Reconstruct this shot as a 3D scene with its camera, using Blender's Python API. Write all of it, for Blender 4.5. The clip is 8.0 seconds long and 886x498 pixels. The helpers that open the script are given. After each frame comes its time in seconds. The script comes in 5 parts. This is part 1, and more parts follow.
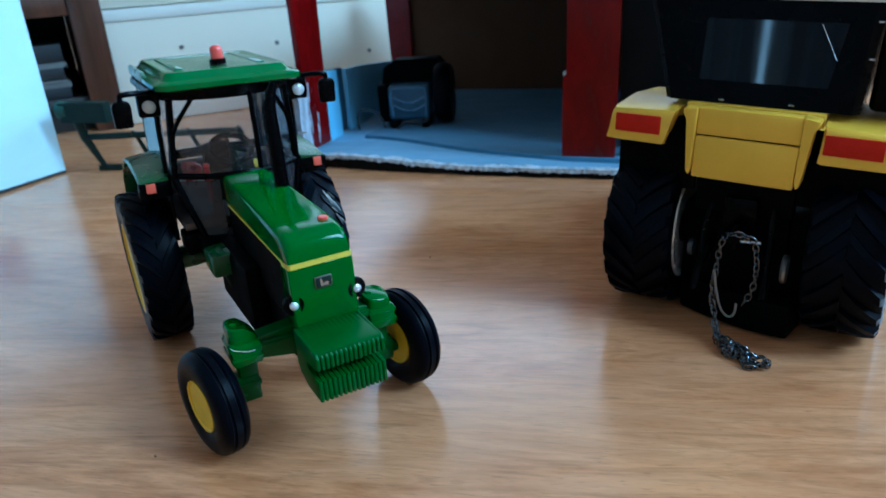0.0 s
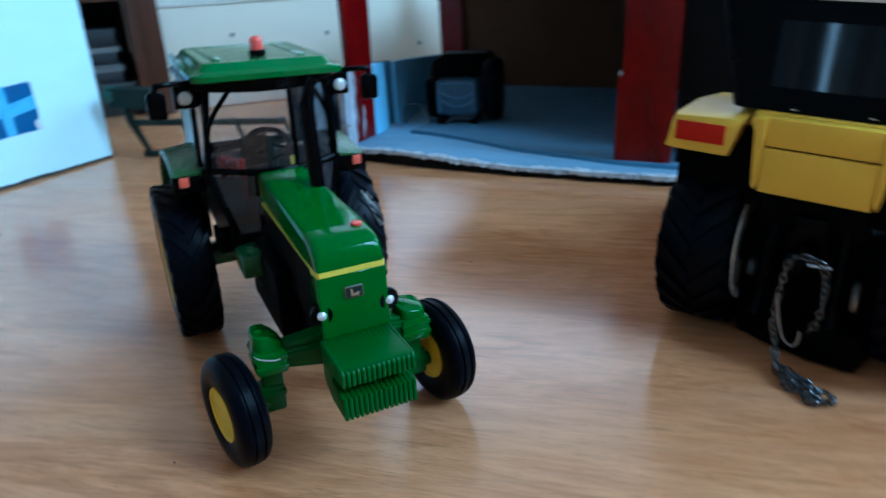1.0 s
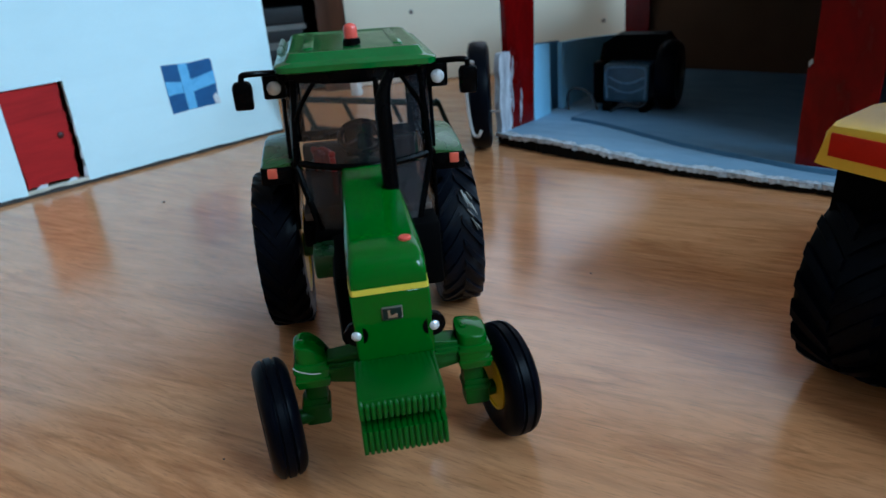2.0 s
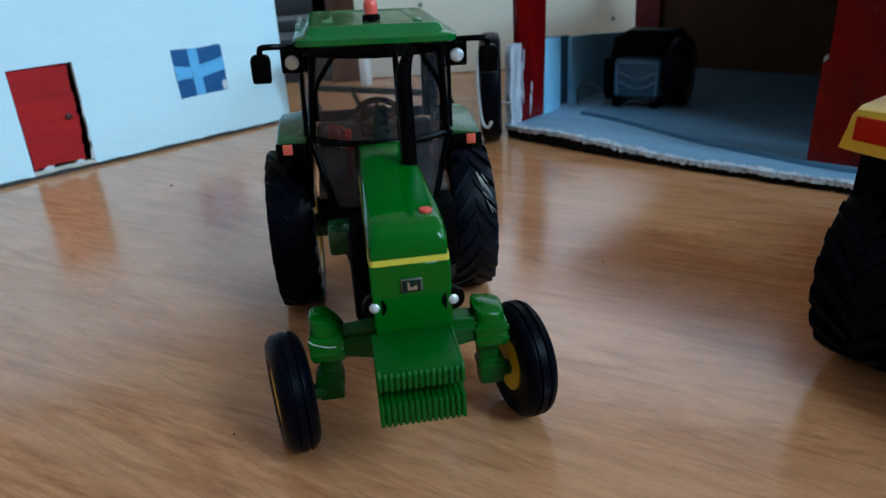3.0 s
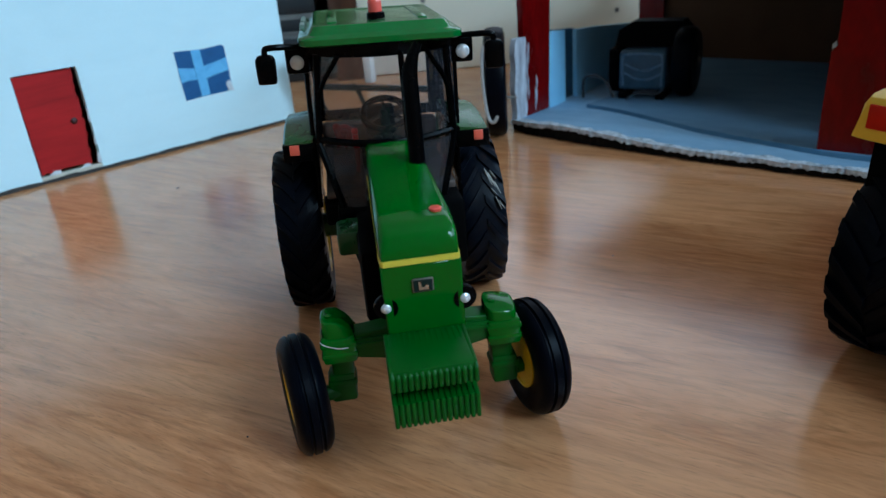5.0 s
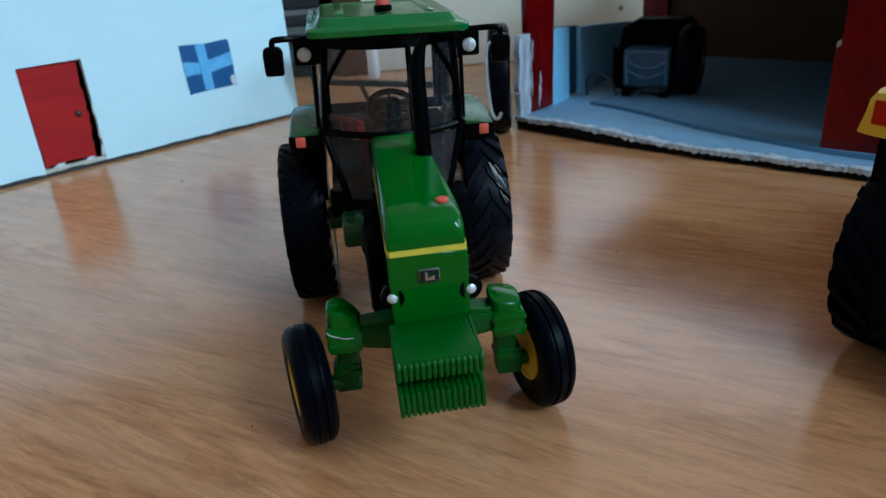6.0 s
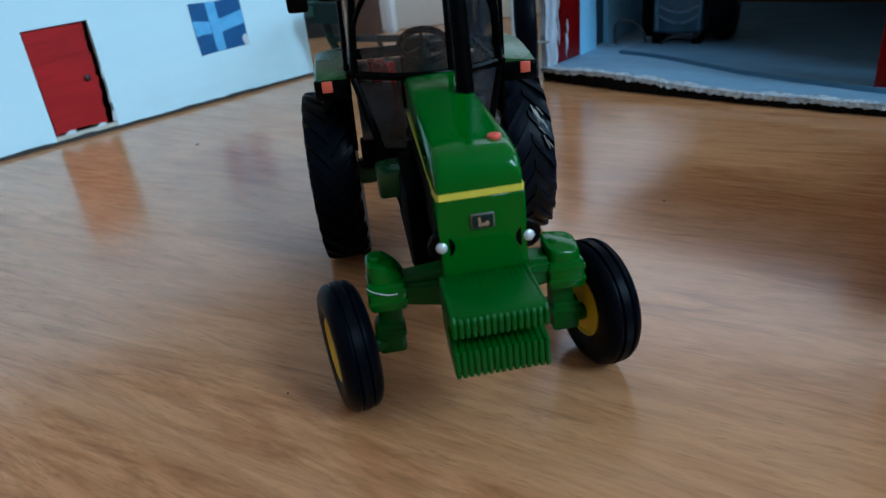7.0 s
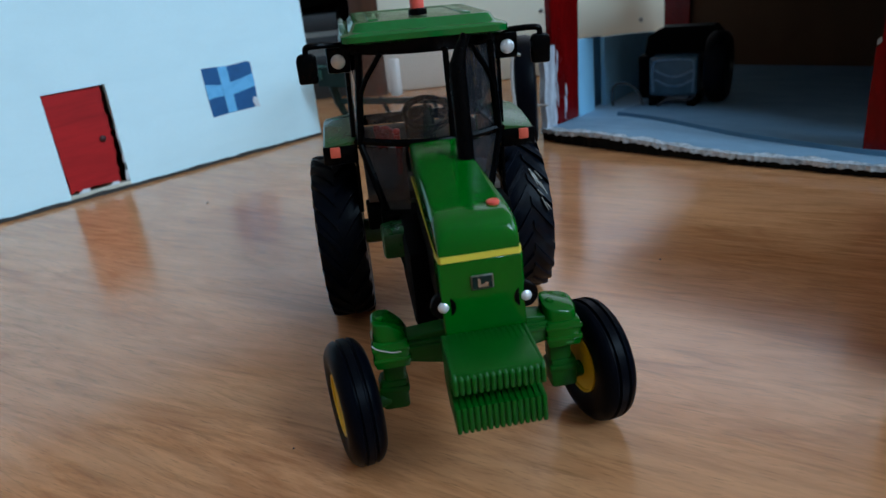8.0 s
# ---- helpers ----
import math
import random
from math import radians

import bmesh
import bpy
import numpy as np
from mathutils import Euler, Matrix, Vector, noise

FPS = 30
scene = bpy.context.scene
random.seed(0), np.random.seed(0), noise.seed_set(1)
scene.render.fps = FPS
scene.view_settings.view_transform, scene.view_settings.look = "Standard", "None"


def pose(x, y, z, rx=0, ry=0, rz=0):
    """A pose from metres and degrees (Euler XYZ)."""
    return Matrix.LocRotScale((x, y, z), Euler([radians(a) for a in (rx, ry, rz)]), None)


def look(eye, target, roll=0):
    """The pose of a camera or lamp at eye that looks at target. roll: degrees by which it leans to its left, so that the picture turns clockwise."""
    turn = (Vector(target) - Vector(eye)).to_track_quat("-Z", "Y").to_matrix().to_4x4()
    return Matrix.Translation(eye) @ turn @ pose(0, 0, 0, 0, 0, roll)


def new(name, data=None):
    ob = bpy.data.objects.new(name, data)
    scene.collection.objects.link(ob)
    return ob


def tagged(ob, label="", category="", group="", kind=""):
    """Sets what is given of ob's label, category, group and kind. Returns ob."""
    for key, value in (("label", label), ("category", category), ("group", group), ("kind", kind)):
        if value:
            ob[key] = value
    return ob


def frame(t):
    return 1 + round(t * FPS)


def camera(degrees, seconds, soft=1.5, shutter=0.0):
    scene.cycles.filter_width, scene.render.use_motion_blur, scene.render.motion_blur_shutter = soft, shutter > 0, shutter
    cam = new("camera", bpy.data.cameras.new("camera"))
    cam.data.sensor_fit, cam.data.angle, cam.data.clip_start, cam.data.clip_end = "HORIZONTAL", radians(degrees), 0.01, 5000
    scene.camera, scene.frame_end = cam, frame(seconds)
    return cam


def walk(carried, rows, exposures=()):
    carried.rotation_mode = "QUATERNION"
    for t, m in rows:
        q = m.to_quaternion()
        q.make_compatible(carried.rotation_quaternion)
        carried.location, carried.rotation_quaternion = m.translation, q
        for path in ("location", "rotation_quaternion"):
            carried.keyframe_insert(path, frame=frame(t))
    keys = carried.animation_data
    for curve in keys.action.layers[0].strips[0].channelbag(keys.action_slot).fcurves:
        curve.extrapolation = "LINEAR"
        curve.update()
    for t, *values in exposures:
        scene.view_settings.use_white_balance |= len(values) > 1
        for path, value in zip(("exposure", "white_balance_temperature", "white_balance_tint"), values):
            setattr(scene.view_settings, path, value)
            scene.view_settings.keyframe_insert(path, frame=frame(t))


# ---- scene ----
cam = camera(63.3, 8.0, 1.4, 0.6)
PATH = [
    (0, (-0.05198, -0.24106, 0.12374), (0.8214, 1.39, -0.6357), -4.11),
    (0.3, (-0.05437, -0.23913, 0.12579), (0.8154, 1.3996, -0.6213), -4.15),
    (0.5, (-0.05372, -0.23746, 0.12228), (0.7939, 1.4097, -0.6318), -3.72),
    (0.8, (-0.05277, -0.23212, 0.12358), (0.7833, 1.4145, -0.6442), -3.30),
    (0.9, (-0.04807, -0.23148, 0.12525), (0.7288, 1.4382, -0.655), -3.82),
    (1, (-0.04466, -0.22968, 0.12326), (0.7177, 1.4513, -0.6468), -3.06),
    (1.1, (-0.04039, -0.2279, 0.12248), (0.5994, 1.4948, -0.6668), -2.22),
    (1.2, (-0.0334, -0.22734, 0.12072), (0.5166, 1.5266, -0.6675), -1.74),
    (1.3, (-0.02492, -0.22224, 0.11993), (0.4767, 1.5322, -0.6987), -2.28),
    (1.5, (-0.00794, -0.21621, 0.1233), (0.3464, 1.563, -0.7185), -5.36),
    (1.7, (-0.00473, -0.21745, 0.12435), (0.2601, 1.5877, -0.695), -6.08),
    (2.8, (-0.01053, -0.21712, 0.11682), (0.2243, 1.6063, -0.6706), -3.41),
    (3, (-0.01098, -0.21733, 0.11684), (0.2275, 1.6016, -0.6799), -3.45),
    (3.5, (-0.01249, -0.21677, 0.11706), (0.2067, 1.5965, -0.6979), -4.36),
    (4, (-0.01248, -0.21635, 0.11679), (0.2125, 1.5974, -0.6953), -4.47),
    (4.5, (-0.01195, -0.21606, 0.11695), (0.2167, 1.5972, -0.6954), -4.51),
    (4.7, (-0.01164, -0.21583, 0.11709), (0.2074, 1.6011, -0.6897), -4.87),
    (5.8, (-0.01204, -0.21597, 0.11647), (0.2058, 1.5998, -0.6932), -4.62),
    (6, (-0.01323, -0.21695, 0.11594), (0.204, 1.5985, -0.6947), -4.39),
    (6.2, (-0.01361, -0.21711, 0.11518), (0.1931, 1.5922, -0.7116), -4.67),
    (6.3, (-0.01633, -0.21713, 0.11345), (0.1767, 1.5822, -0.7382), -4.68),
    (6.5, (-0.01665, -0.21341, 0.11377), (0.1637, 1.5813, -0.7501), -5.42),
    (7, (-0.02011, -0.20307, 0.1054), (0.1488, 1.5825, -0.7797), -6.49),
    (7.5, (-0.02092, -0.20859, 0.10912), (0.1728, 1.6307, -0.6521), -5.76),
    (8, (-0.02015, -0.20944, 0.1098), (0.1609, 1.6364, -0.6386), -6.35),
]
EXPOSURES = ((0.0, 0.24, 4770, 0), (0.5, 0.18, 4800, 1), (1.0, 0.15, 4800, 1), (1.5, -0.14, 5580, 8), (2.8, -0.28, 5820, 8), (6.0, -0.27, 5820, 7), (7.0, -0.34, 5640, 6), (8.0, -0.38, 6100, 12))
walk(cam, [(t, look(eye, target, roll)) for t, eye, target, roll in PATH], EXPOSURES)
cam.data.dof.use_dof = True
cam.data.dof.focus_distance = 0.20
cam.data.dof.aperture_fstop = 26.0

# ---- light: daylight through the windows of the room ----
world = bpy.data.worlds.new("world")
scene.world = world
world.use_nodes = True
wn = world.node_tree
sky = wn.nodes.new("ShaderNodeTexSky")
sky.sky_type, sky.sun_disc = "NISHITA", False
sky.sun_elevation, sky.sun_rotation = radians(40), radians(150)
wn.nodes["Background"].inputs[1].default_value = 0.08
wn.links.new(sky.outputs[0], wn.nodes["Background"].inputs[0])


def window_light(name, eye, target, sx, sy, power, color):
    data = bpy.data.lights.new(name, "AREA")
    data.shape, data.size, data.size_y, data.energy, data.color = "RECTANGLE", sx, sy, power, color
    ob = new(name, data)
    ob.matrix_basis = look(eye, target)
    return ob


ROOM = (-1.6, 3.4, -1.6, 2.4, 2.4)  # x0, x1, y0, y1, height
DAY = (0.54, 0.81, 1.0)
window_light("window_light_north", (1.85, 2.37, 1.42), (1.0, 0.0, 0.2), 2.9, 1.1, 16.0, (0.85, 0.92, 1.0))
window_light("window_light_east", (3.37, -0.45, 1.60), (0.0, -0.2, 0.2), 2.7, 1.4, 95.0, DAY)
window_light("window_light_south", (1.22, -1.57, 1.50), (0.15, -0.05, 0.2), 0.62, 0.9, 52.0, DAY)
window_light("side_window_light", (-1.57, -0.66, 0.95), (0.0, -0.64, 0.9), 0.035, 1.6, 1.6, DAY)


# ---- materials ----
def nodes_of(name):
    m = bpy.data.materials.new(name)
    m.use_nodes = True
    t = m.node_tree
    return m, t, t.nodes["Principled BSDF"]


def add(t, kind, **values):
    n = t.nodes.new(kind)
    for key, value in values.items():
        n.inputs[key.replace("_", " ")].default_value = value
    return n


def mixed(t, fac, a, b, mode="MIX"):
    n = t.nodes.new("ShaderNodeMix")
    n.data_type, n.blend_type = "RGBA", mode
    for i, v in ((0, fac), (6, a), (7, b)):
        if isinstance(v, bpy.types.NodeSocket):
            t.links.new(v, n.inputs[i])
        else:
            n.inputs[i].default_value = v if i == 0 else (*v, 1)
    return n.outputs[2]


def ramp(t, src, a, b):
    n = t.nodes.new("ShaderNodeMapRange")
    n.inputs[1].default_value, n.inputs[2].default_value = a, b
    t.links.new(src, n.inputs[0])
    return n.outputs[0]


def coords(t, scale=(1, 1, 1), rot=0.0, which="Object"):
    tc = t.nodes.new("ShaderNodeTexCoord")
    mp = t.nodes.new("ShaderNodeMapping")
    mp.vector_type = "TEXTURE"
    mp.inputs["Scale"].default_value = [1 / a for a in scale]
    mp.inputs["Rotation"].default_value = (0, 0, rot)
    t.links.new(tc.outputs[which], mp.inputs[0])
    return mp.outputs[0]


def noisy(t, vec, scale, detail=4.0, rough=0.55, distort=0.0):
    n = add(t, "ShaderNodeTexNoise", Scale=scale, Detail=detail, Roughness=rough, Distortion=distort)
    t.links.new(vec, n.inputs["Vector"])
    return n.outputs["Fac"]


def bump(t, bsdf, height, strength, distance):
    n = add(t, "ShaderNodeBump", Strength=strength, Distance=distance)
    t.links.new(height, n.inputs["Height"])
    t.links.new(n.outputs[0], bsdf.inputs["Normal"])


def surface(name, base, dark, rough=0.4, metal=0.0, coarse=60.0, fine=900.0, amount=0.6, relief=0.15,
            depth=0.0002, coat=0.0, rough_var=0.15, spec=0.5, stretch=(1, 1, 1)):
    """A surface with stains at a coarse scale, grain at a fine one, and relief."""
    m, t, b = nodes_of(name)
    v = coords(t, stretch)
    big, small = noisy(t, v, coarse, 5.0, 0.6, 0.4), noisy(t, v, fine, 3.0)
    c = mixed(t, ramp(t, big, 0.42, 0.72), base, [x + (y - x) * amount for x, y in zip(base, dark)])
    c = mixed(t, ramp(t, small, 0.35, 0.8), c, mixed(t, 0.5 * amount, base, dark))
    t.links.new(c, b.inputs["Base Color"])
    r = t.nodes.new("ShaderNodeMapRange")
    r.inputs[3].default_value, r.inputs[4].default_value = max(0.02, rough - rough_var), min(1, rough + rough_var)
    t.links.new(big, r.inputs[0])
    t.links.new(r.outputs[0], b.inputs["Roughness"])
    b.inputs["Metallic"].default_value, b.inputs["Coat Weight"].default_value = metal, coat
    b.inputs["Coat Roughness"].default_value, b.inputs["Specular IOR Level"].default_value = 0.08, spec
    if relief:
        bump(t, b, small, relief, depth)
    return m


def laminate():
    m, t, b = nodes_of("wood_laminate")
    turn = radians(-38)
    figure = noisy(t, coords(t, (13, 80, 1), turn), 1.0, 6.0, 0.62, 3.0)
    streak = noisy(t, coords(t, (34, 300, 1), turn), 1.0, 4.0, 0.62, 1.6)
    patch = noisy(t, coords(t, (5, 16, 1), turn), 1.0, 4.0, 0.6, 1.5)
    pore = noisy(t, coords(t, (190, 2300, 1), turn), 1.0, 2.0)
    c = mixed(t, ramp(t, figure, 0.33, 0.68), (0.70, 0.300, 0.124), (0.43, 0.155, 0.055))
    c = mixed(t, ramp(t, streak, 0.54, 0.90), c, (0.27, 0.105, 0.040))
    c = mixed(t, ramp(t, patch, 0.38, 0.68), c, mixed(t, 0.5, c, (0.72, 0.37, 0.19)))
    vein = noisy(t, coords(t, (13.0, 115, 1), turn), 1.0, 5.0, 0.6, 4.5)
    c = mixed(t, ramp(t, vein, 0.54, 0.68), c, mixed(t, 0.30, c, (0.16, 0.06, 0.024)))
    fibre = mixed(t, ramp(t, pore, 0.58, 0.74), c, mixed(t, 0.45, c, (0.15, 0.07, 0.035)))
    t.links.new(fibre, b.inputs["Base Color"])
    smear = noisy(t, coords(t, (1, 2.2, 1), turn), 40.0, 5.0, 0.65, 1.2)
    r = t.nodes.new("ShaderNodeMapRange")
    r.inputs[3].default_value, r.inputs[4].default_value = 0.13, 0.25
    t.links.new(smear, r.inputs[0])
    t.links.new(r.outputs[0], b.inputs["Roughness"])
    b.inputs["Specular IOR Level"].default_value = 1.0
    bump(t, b, streak, 0.12, 0.0002)
    return m


def wood(name, light, dark, rough=0.35, along="z"):
    m, t, b = nodes_of(name)
    s = {"z": (90, 90, 6), "x": (6, 90, 90), "y": (90, 6, 90)}[along]
    g = noisy(t, coords(t, s), 1.0, 6.0, 0.6, 1.0)
    f = noisy(t, coords(t, tuple(8 * a for a in s)), 1.0, 3.0)
    c = mixed(t, ramp(t, g, 0.35, 0.65), light, dark)
    c = mixed(t, ramp(t, f, 0.5, 0.8), c, dark)
    t.links.new(c, b.inputs["Base Color"])
    b.inputs["Roughness"].default_value = rough
    bump(t, b, f, 0.15, 0.0004)
    return m


def clear_pane(name, tint, gloss=0.03, haze=0.05):
    """Thin tinted plastic: lets light through and mirrors by its angle."""
    m, t, b = nodes_of(name)
    t.nodes.remove(b)
    tr, gl, mx = t.nodes.new("ShaderNodeBsdfTransparent"), t.nodes.new("ShaderNodeBsdfGlossy"), t.nodes.new("ShaderNodeMixShader")
    fr = add(t, "ShaderNodeFresnel", IOR=1.4)
    tr.inputs[0].default_value = (*tint, 1)
    gl.inputs["Roughness"].default_value = gloss
    t.links.new(fr.outputs[0], mx.inputs[0])
    t.links.new(tr.outputs[0], mx.inputs[1])
    t.links.new(gl.outputs[0], mx.inputs[2])
    # pale diffuse veil paints in the haze of room reflections on the panes
    df, mz = t.nodes.new("ShaderNodeBsdfDiffuse"), t.nodes.new("ShaderNodeMixShader")
    df.inputs[0].default_value = (0.62, 0.62, 0.70, 1)
    veil = noisy(t, coords(t), 140.0, 4.0, 0.6)
    r = t.nodes.new("ShaderNodeMapRange")
    r.inputs[3].default_value, r.inputs[4].default_value = haze * 0.5, haze * 1.5
    t.links.new(veil, r.inputs[0])
    t.links.new(r.outputs[0], mz.inputs[0])
    t.links.new(mx.outputs[0], mz.inputs[1])
    t.links.new(df.outputs[0], mz.inputs[2])
    t.links.new(mz.outputs[0], t.nodes["Material Output"].inputs[0])
    return m


M = {
    "floor": laminate(),
    "green": surface("green_enamel", (0.0010, 0.105, 0.0050), (0.0008, 0.080, 0.0038), 0.13, coarse=90, fine=1500, relief=0.05, depth=0.00005, coat=0.1, rough_var=0.05, spec=0.22),
    "green_roof": surface("dusty_green_enamel", (0.0030, 0.125, 0.022), (0.0012, 0.085, 0.0055), 0.20, coarse=170, fine=1500, relief=0.06, depth=0.00006, coat=0.15, rough_var=0.12, spec=0.42),
    "green_matt": surface("matt_green_casting", (0.0010, 0.078, 0.0042), (0.0008, 0.060, 0.0032), 0.40, coarse=90, fine=1500, relief=0.08, depth=0.0001, rough_var=0.08, spec=0.2),
    "green_dull": surface("green_moulded_plastic", (0.004, 0.075, 0.014), (0.0025, 0.052, 0.009), 0.28, coarse=120, fine=1600, relief=0.1, depth=0.0001, spec=0.6),
    "yellow_line": surface("yellow_stripe_paint", (0.72, 0.60, 0.06), (0.62, 0.48, 0.04), 0.35, coarse=200, fine=2000, relief=0.03),
    "yellow_rim": surface("yellow_rim_plastic", (0.78, 0.50, 0.006), (0.62, 0.38, 0.004), 0.34, coarse=150, fine=1500, relief=0.05),
    "yellow": surface("yellow_enamel", (0.88, 0.53, 0.05), (0.78, 0.44, 0.03), 0.36, coarse=70, fine=1200, relief=0.05, depth=0.0001, spec=0.16),
    "black": surface("black_plastic", (0.0010, 0.0010, 0.0013), (0.0006, 0.0006, 0.0008), 0.26, spec=0.05, coarse=130, fine=1500, relief=0.06, depth=0.0001),
    "black_dull": surface("dull_black_plastic", (0.0016, 0.0016, 0.0019), (0.0008, 0.0008, 0.001), 0.6, coarse=130, fine=1500, relief=0.1, depth=0.0001, spec=0.03),
    "rubber": surface("tyre_rubber", (0.0011, 0.0016, 0.0034), (0.0020, 0.0034, 0.0085), 0.36, spec=0.055, coarse=180, fine=1800, relief=0.2, depth=0.00015, rough_var=0.1),
    # right rear tyre: paler bluish mottling paints window highlights among its scuffs
    "rubber_sheen": surface("scuffed_sheen_tyre_rubber", (0.0016, 0.0023, 0.0046), (0.008, 0.013, 0.025), 0.36, spec=0.12, coarse=260, fine=2400, relief=0.25, depth=0.0002),
    "scuff": surface("pale_scuff", (0.36, 0.33, 0.30), (0.15, 0.14, 0.13), 0.6, coarse=500, fine=3000, relief=0.3),
    "lens": surface("silver_lens", (0.75, 0.77, 0.80), (0.60, 0.62, 0.66), 0.25, metal=0.35, coarse=300, fine=3000, relief=0.05),
    "silver": surface("silver_metal", (0.55, 0.55, 0.56), (0.36, 0.36, 0.37), 0.28, metal=1.0, coarse=300, fine=2500, relief=0.1),
    "steel": surface("dull_steel", (0.32, 0.31, 0.30), (0.16, 0.15, 0.15), 0.38, metal=0.9, coarse=300, fine=2500, relief=0.1),
    "orange": surface("orange_red_plastic", (0.82, 0.10, 0.07), (0.66, 0.07, 0.05), 0.3, coarse=300, fine=2500, relief=0.03, coat=0.2),
    "marker": surface("orange_marker_paint", (0.80, 0.12, 0.07), (0.62, 0.09, 0.05), 0.35, coarse=500, fine=3000, relief=0.05),
    "red_lamp": surface("red_lens_paint", (0.55, 0.018, 0.006), (0.40, 0.010, 0.004), 0.35, coarse=200, fine=2000, relief=0.05, spec=0.1),
    "red_lever": surface("red_plastic", (0.85, 0.03, 0.025), (0.65, 0.02, 0.02), 0.35, coarse=300, fine=2500, relief=0.03),
    "red_dull": surface("dull_red_plastic", (0.36, 0.030, 0.026), (0.14, 0.016, 0.014), 0.5, coarse=300, fine=2500, relief=0.1),
    "interior": surface("brown_cab_plastic", (0.085, 0.060, 0.050), (0.05, 0.035, 0.03), 0.5, coarse=200, fine=2000, relief=0.1),
    "glass": clear_pane("tinted_clear_plastic", (0.97, 0.96, 0.98), haze=0.015),
    "glass_clean": clear_pane("clear_plastic", (0.98, 0.97, 0.98), haze=0.008),
    "glass_dark": clear_pane("smoked_plastic", (0.42, 0.36, 0.35), haze=0.03),
    "glass_black": surface("black_glossy_window", (0.002, 0.0025, 0.0035), (0.0015, 0.002, 0.003), 0.035, coarse=60, fine=700, relief=0.0, spec=0.26, rough_var=0.02),
    "white": surface("white_painted_card", (0.62, 0.81, 0.87), (0.55, 0.73, 0.79), 0.75, coarse=24, fine=420, relief=0.3, depth=0.0003, stretch=(1, 1, 2.5)),
    "white_dirty": surface("grubby_card_edge", (0.60, 0.56, 0.48), (0.34, 0.28, 0.20), 0.85, coarse=120, fine=900, relief=0.4),
    "card": surface("brown_cardboard", (0.115, 0.056, 0.031), (0.085, 0.041, 0.023), 0.85, coarse=30, fine=500, relief=0.3, depth=0.0003, spec=0.2),
    "card_edge": surface("torn_card_edge", (0.68, 0.72, 0.76), (0.26, 0.27, 0.29), 0.9, coarse=420, fine=1500, relief=0.8, depth=0.0006),
    "blue": surface("blue_painted_card", (0.30, 0.62, 0.86), (0.22, 0.50, 0.74), 0.7, coarse=40, fine=600, relief=0.25, depth=0.0003),
    "grey_blue": surface("grey_blue_painted_card", (0.25, 0.405, 0.565), (0.14, 0.27, 0.41), 0.72, coarse=40, fine=600, relief=0.3, depth=0.0003, stretch=(1, 2.2, 1)),
    "blue_dark": surface("dark_blue_paint", (0.004, 0.085, 0.25), (0.003, 0.055, 0.17), 0.55, coarse=150, fine=1200, relief=0.3),
    "blue_light": surface("pale_blue_paint", (0.15, 0.46, 0.76), (0.05, 0.24, 0.52), 0.55, coarse=190, fine=1200, relief=0.3),
    "door_red": surface("red_painted_card", (0.42, 0.009, 0.010), (0.22, 0.005, 0.006), 0.6, coarse=70, fine=400, relief=0.3, depth=0.0003, stretch=(0.25, 1, 3), spec=0.25, amount=0.9),
    "red_gloss": surface("dark_red_gloss_paint", (0.19, 0.0022, 0.0026), (0.055, 0.001, 0.0012), 0.24, coarse=70, fine=500, relief=0.3, depth=0.0004, coat=0.1, spec=0.18, amount=0.95, stretch=(1, 1, 0.45)),
    "cream": surface("cream_painted_board", (0.84, 0.76, 0.62), (0.77, 0.69, 0.55), 0.5, coarse=14, fine=300, relief=0.12, stretch=(0.4, 1, 1)),
    "cream_lip": surface("pale_cream_edge", (0.86, 0.82, 0.74), (0.80, 0.75, 0.66), 0.45, coarse=20, fine=300, relief=0.1),
    "brown_wood": wood("brown_wood", (0.095, 0.032, 0.015), (0.045, 0.015, 0.007)),
    "dark_wood": wood("dark_wood", (0.020, 0.014, 0.011), (0.010, 0.007, 0.006), 0.5, "x"),
    "paper": surface("paper", (0.20, 0.19, 0.18), (0.12, 0.115, 0.11), 0.8, coarse=60, fine=600, relief=0.2),
    "book_dark": surface("dark_book_cover", (0.010, 0.010, 0.012), (0.006, 0.006, 0.007), 0.6, coarse=60, fine=600, relief=0.1),
    "machine": surface("grey_blue_toy_plastic", (0.060, 0.125, 0.19), (0.02, 0.052, 0.085), 0.35, coarse=120, fine=1200, relief=0.15),
    "green_dark": surface("dark_green_toy_paint", (0.006, 0.020, 0.016), (0.003, 0.011, 0.009), 0.45, coarse=120, fine=1200, relief=0.15, spec=0.2),
    "vent": surface("grey_green_vent", (0.16, 0.24, 0.20), (0.10, 0.16, 0.13), 0.3, coarse=200, fine=1500, relief=0.05),
    "grey_pale": surface("pale_grey_wire", (0.58, 0.58, 0.58), (0.36, 0.36, 0.36), 0.4, metal=0.4, coarse=300, fine=2000, relief=0.1),
    "wall": surface("room_wall_paint", (0.54, 0.47, 0.39), (0.49, 0.425, 0.35), 0.85, coarse=3, fine=120, relief=0.1, depth=0.001),
    "ceiling": surface("ceiling_paint", (0.74, 0.72, 0.68), (0.69, 0.67, 0.63), 0.9, coarse=3, fine=120, relief=0.1, depth=0.001),
    "curtain": surface("grey_curtain_cloth", (0.40, 0.40, 0.42), (0.30, 0.30, 0.32), 0.9, coarse=10, fine=500, relief=0.3),
    "frame": surface("white_window_frame", (0.75, 0.75, 0.75), (0.68, 0.68, 0.68), 0.4, coarse=10, fine=200, relief=0.05),
}


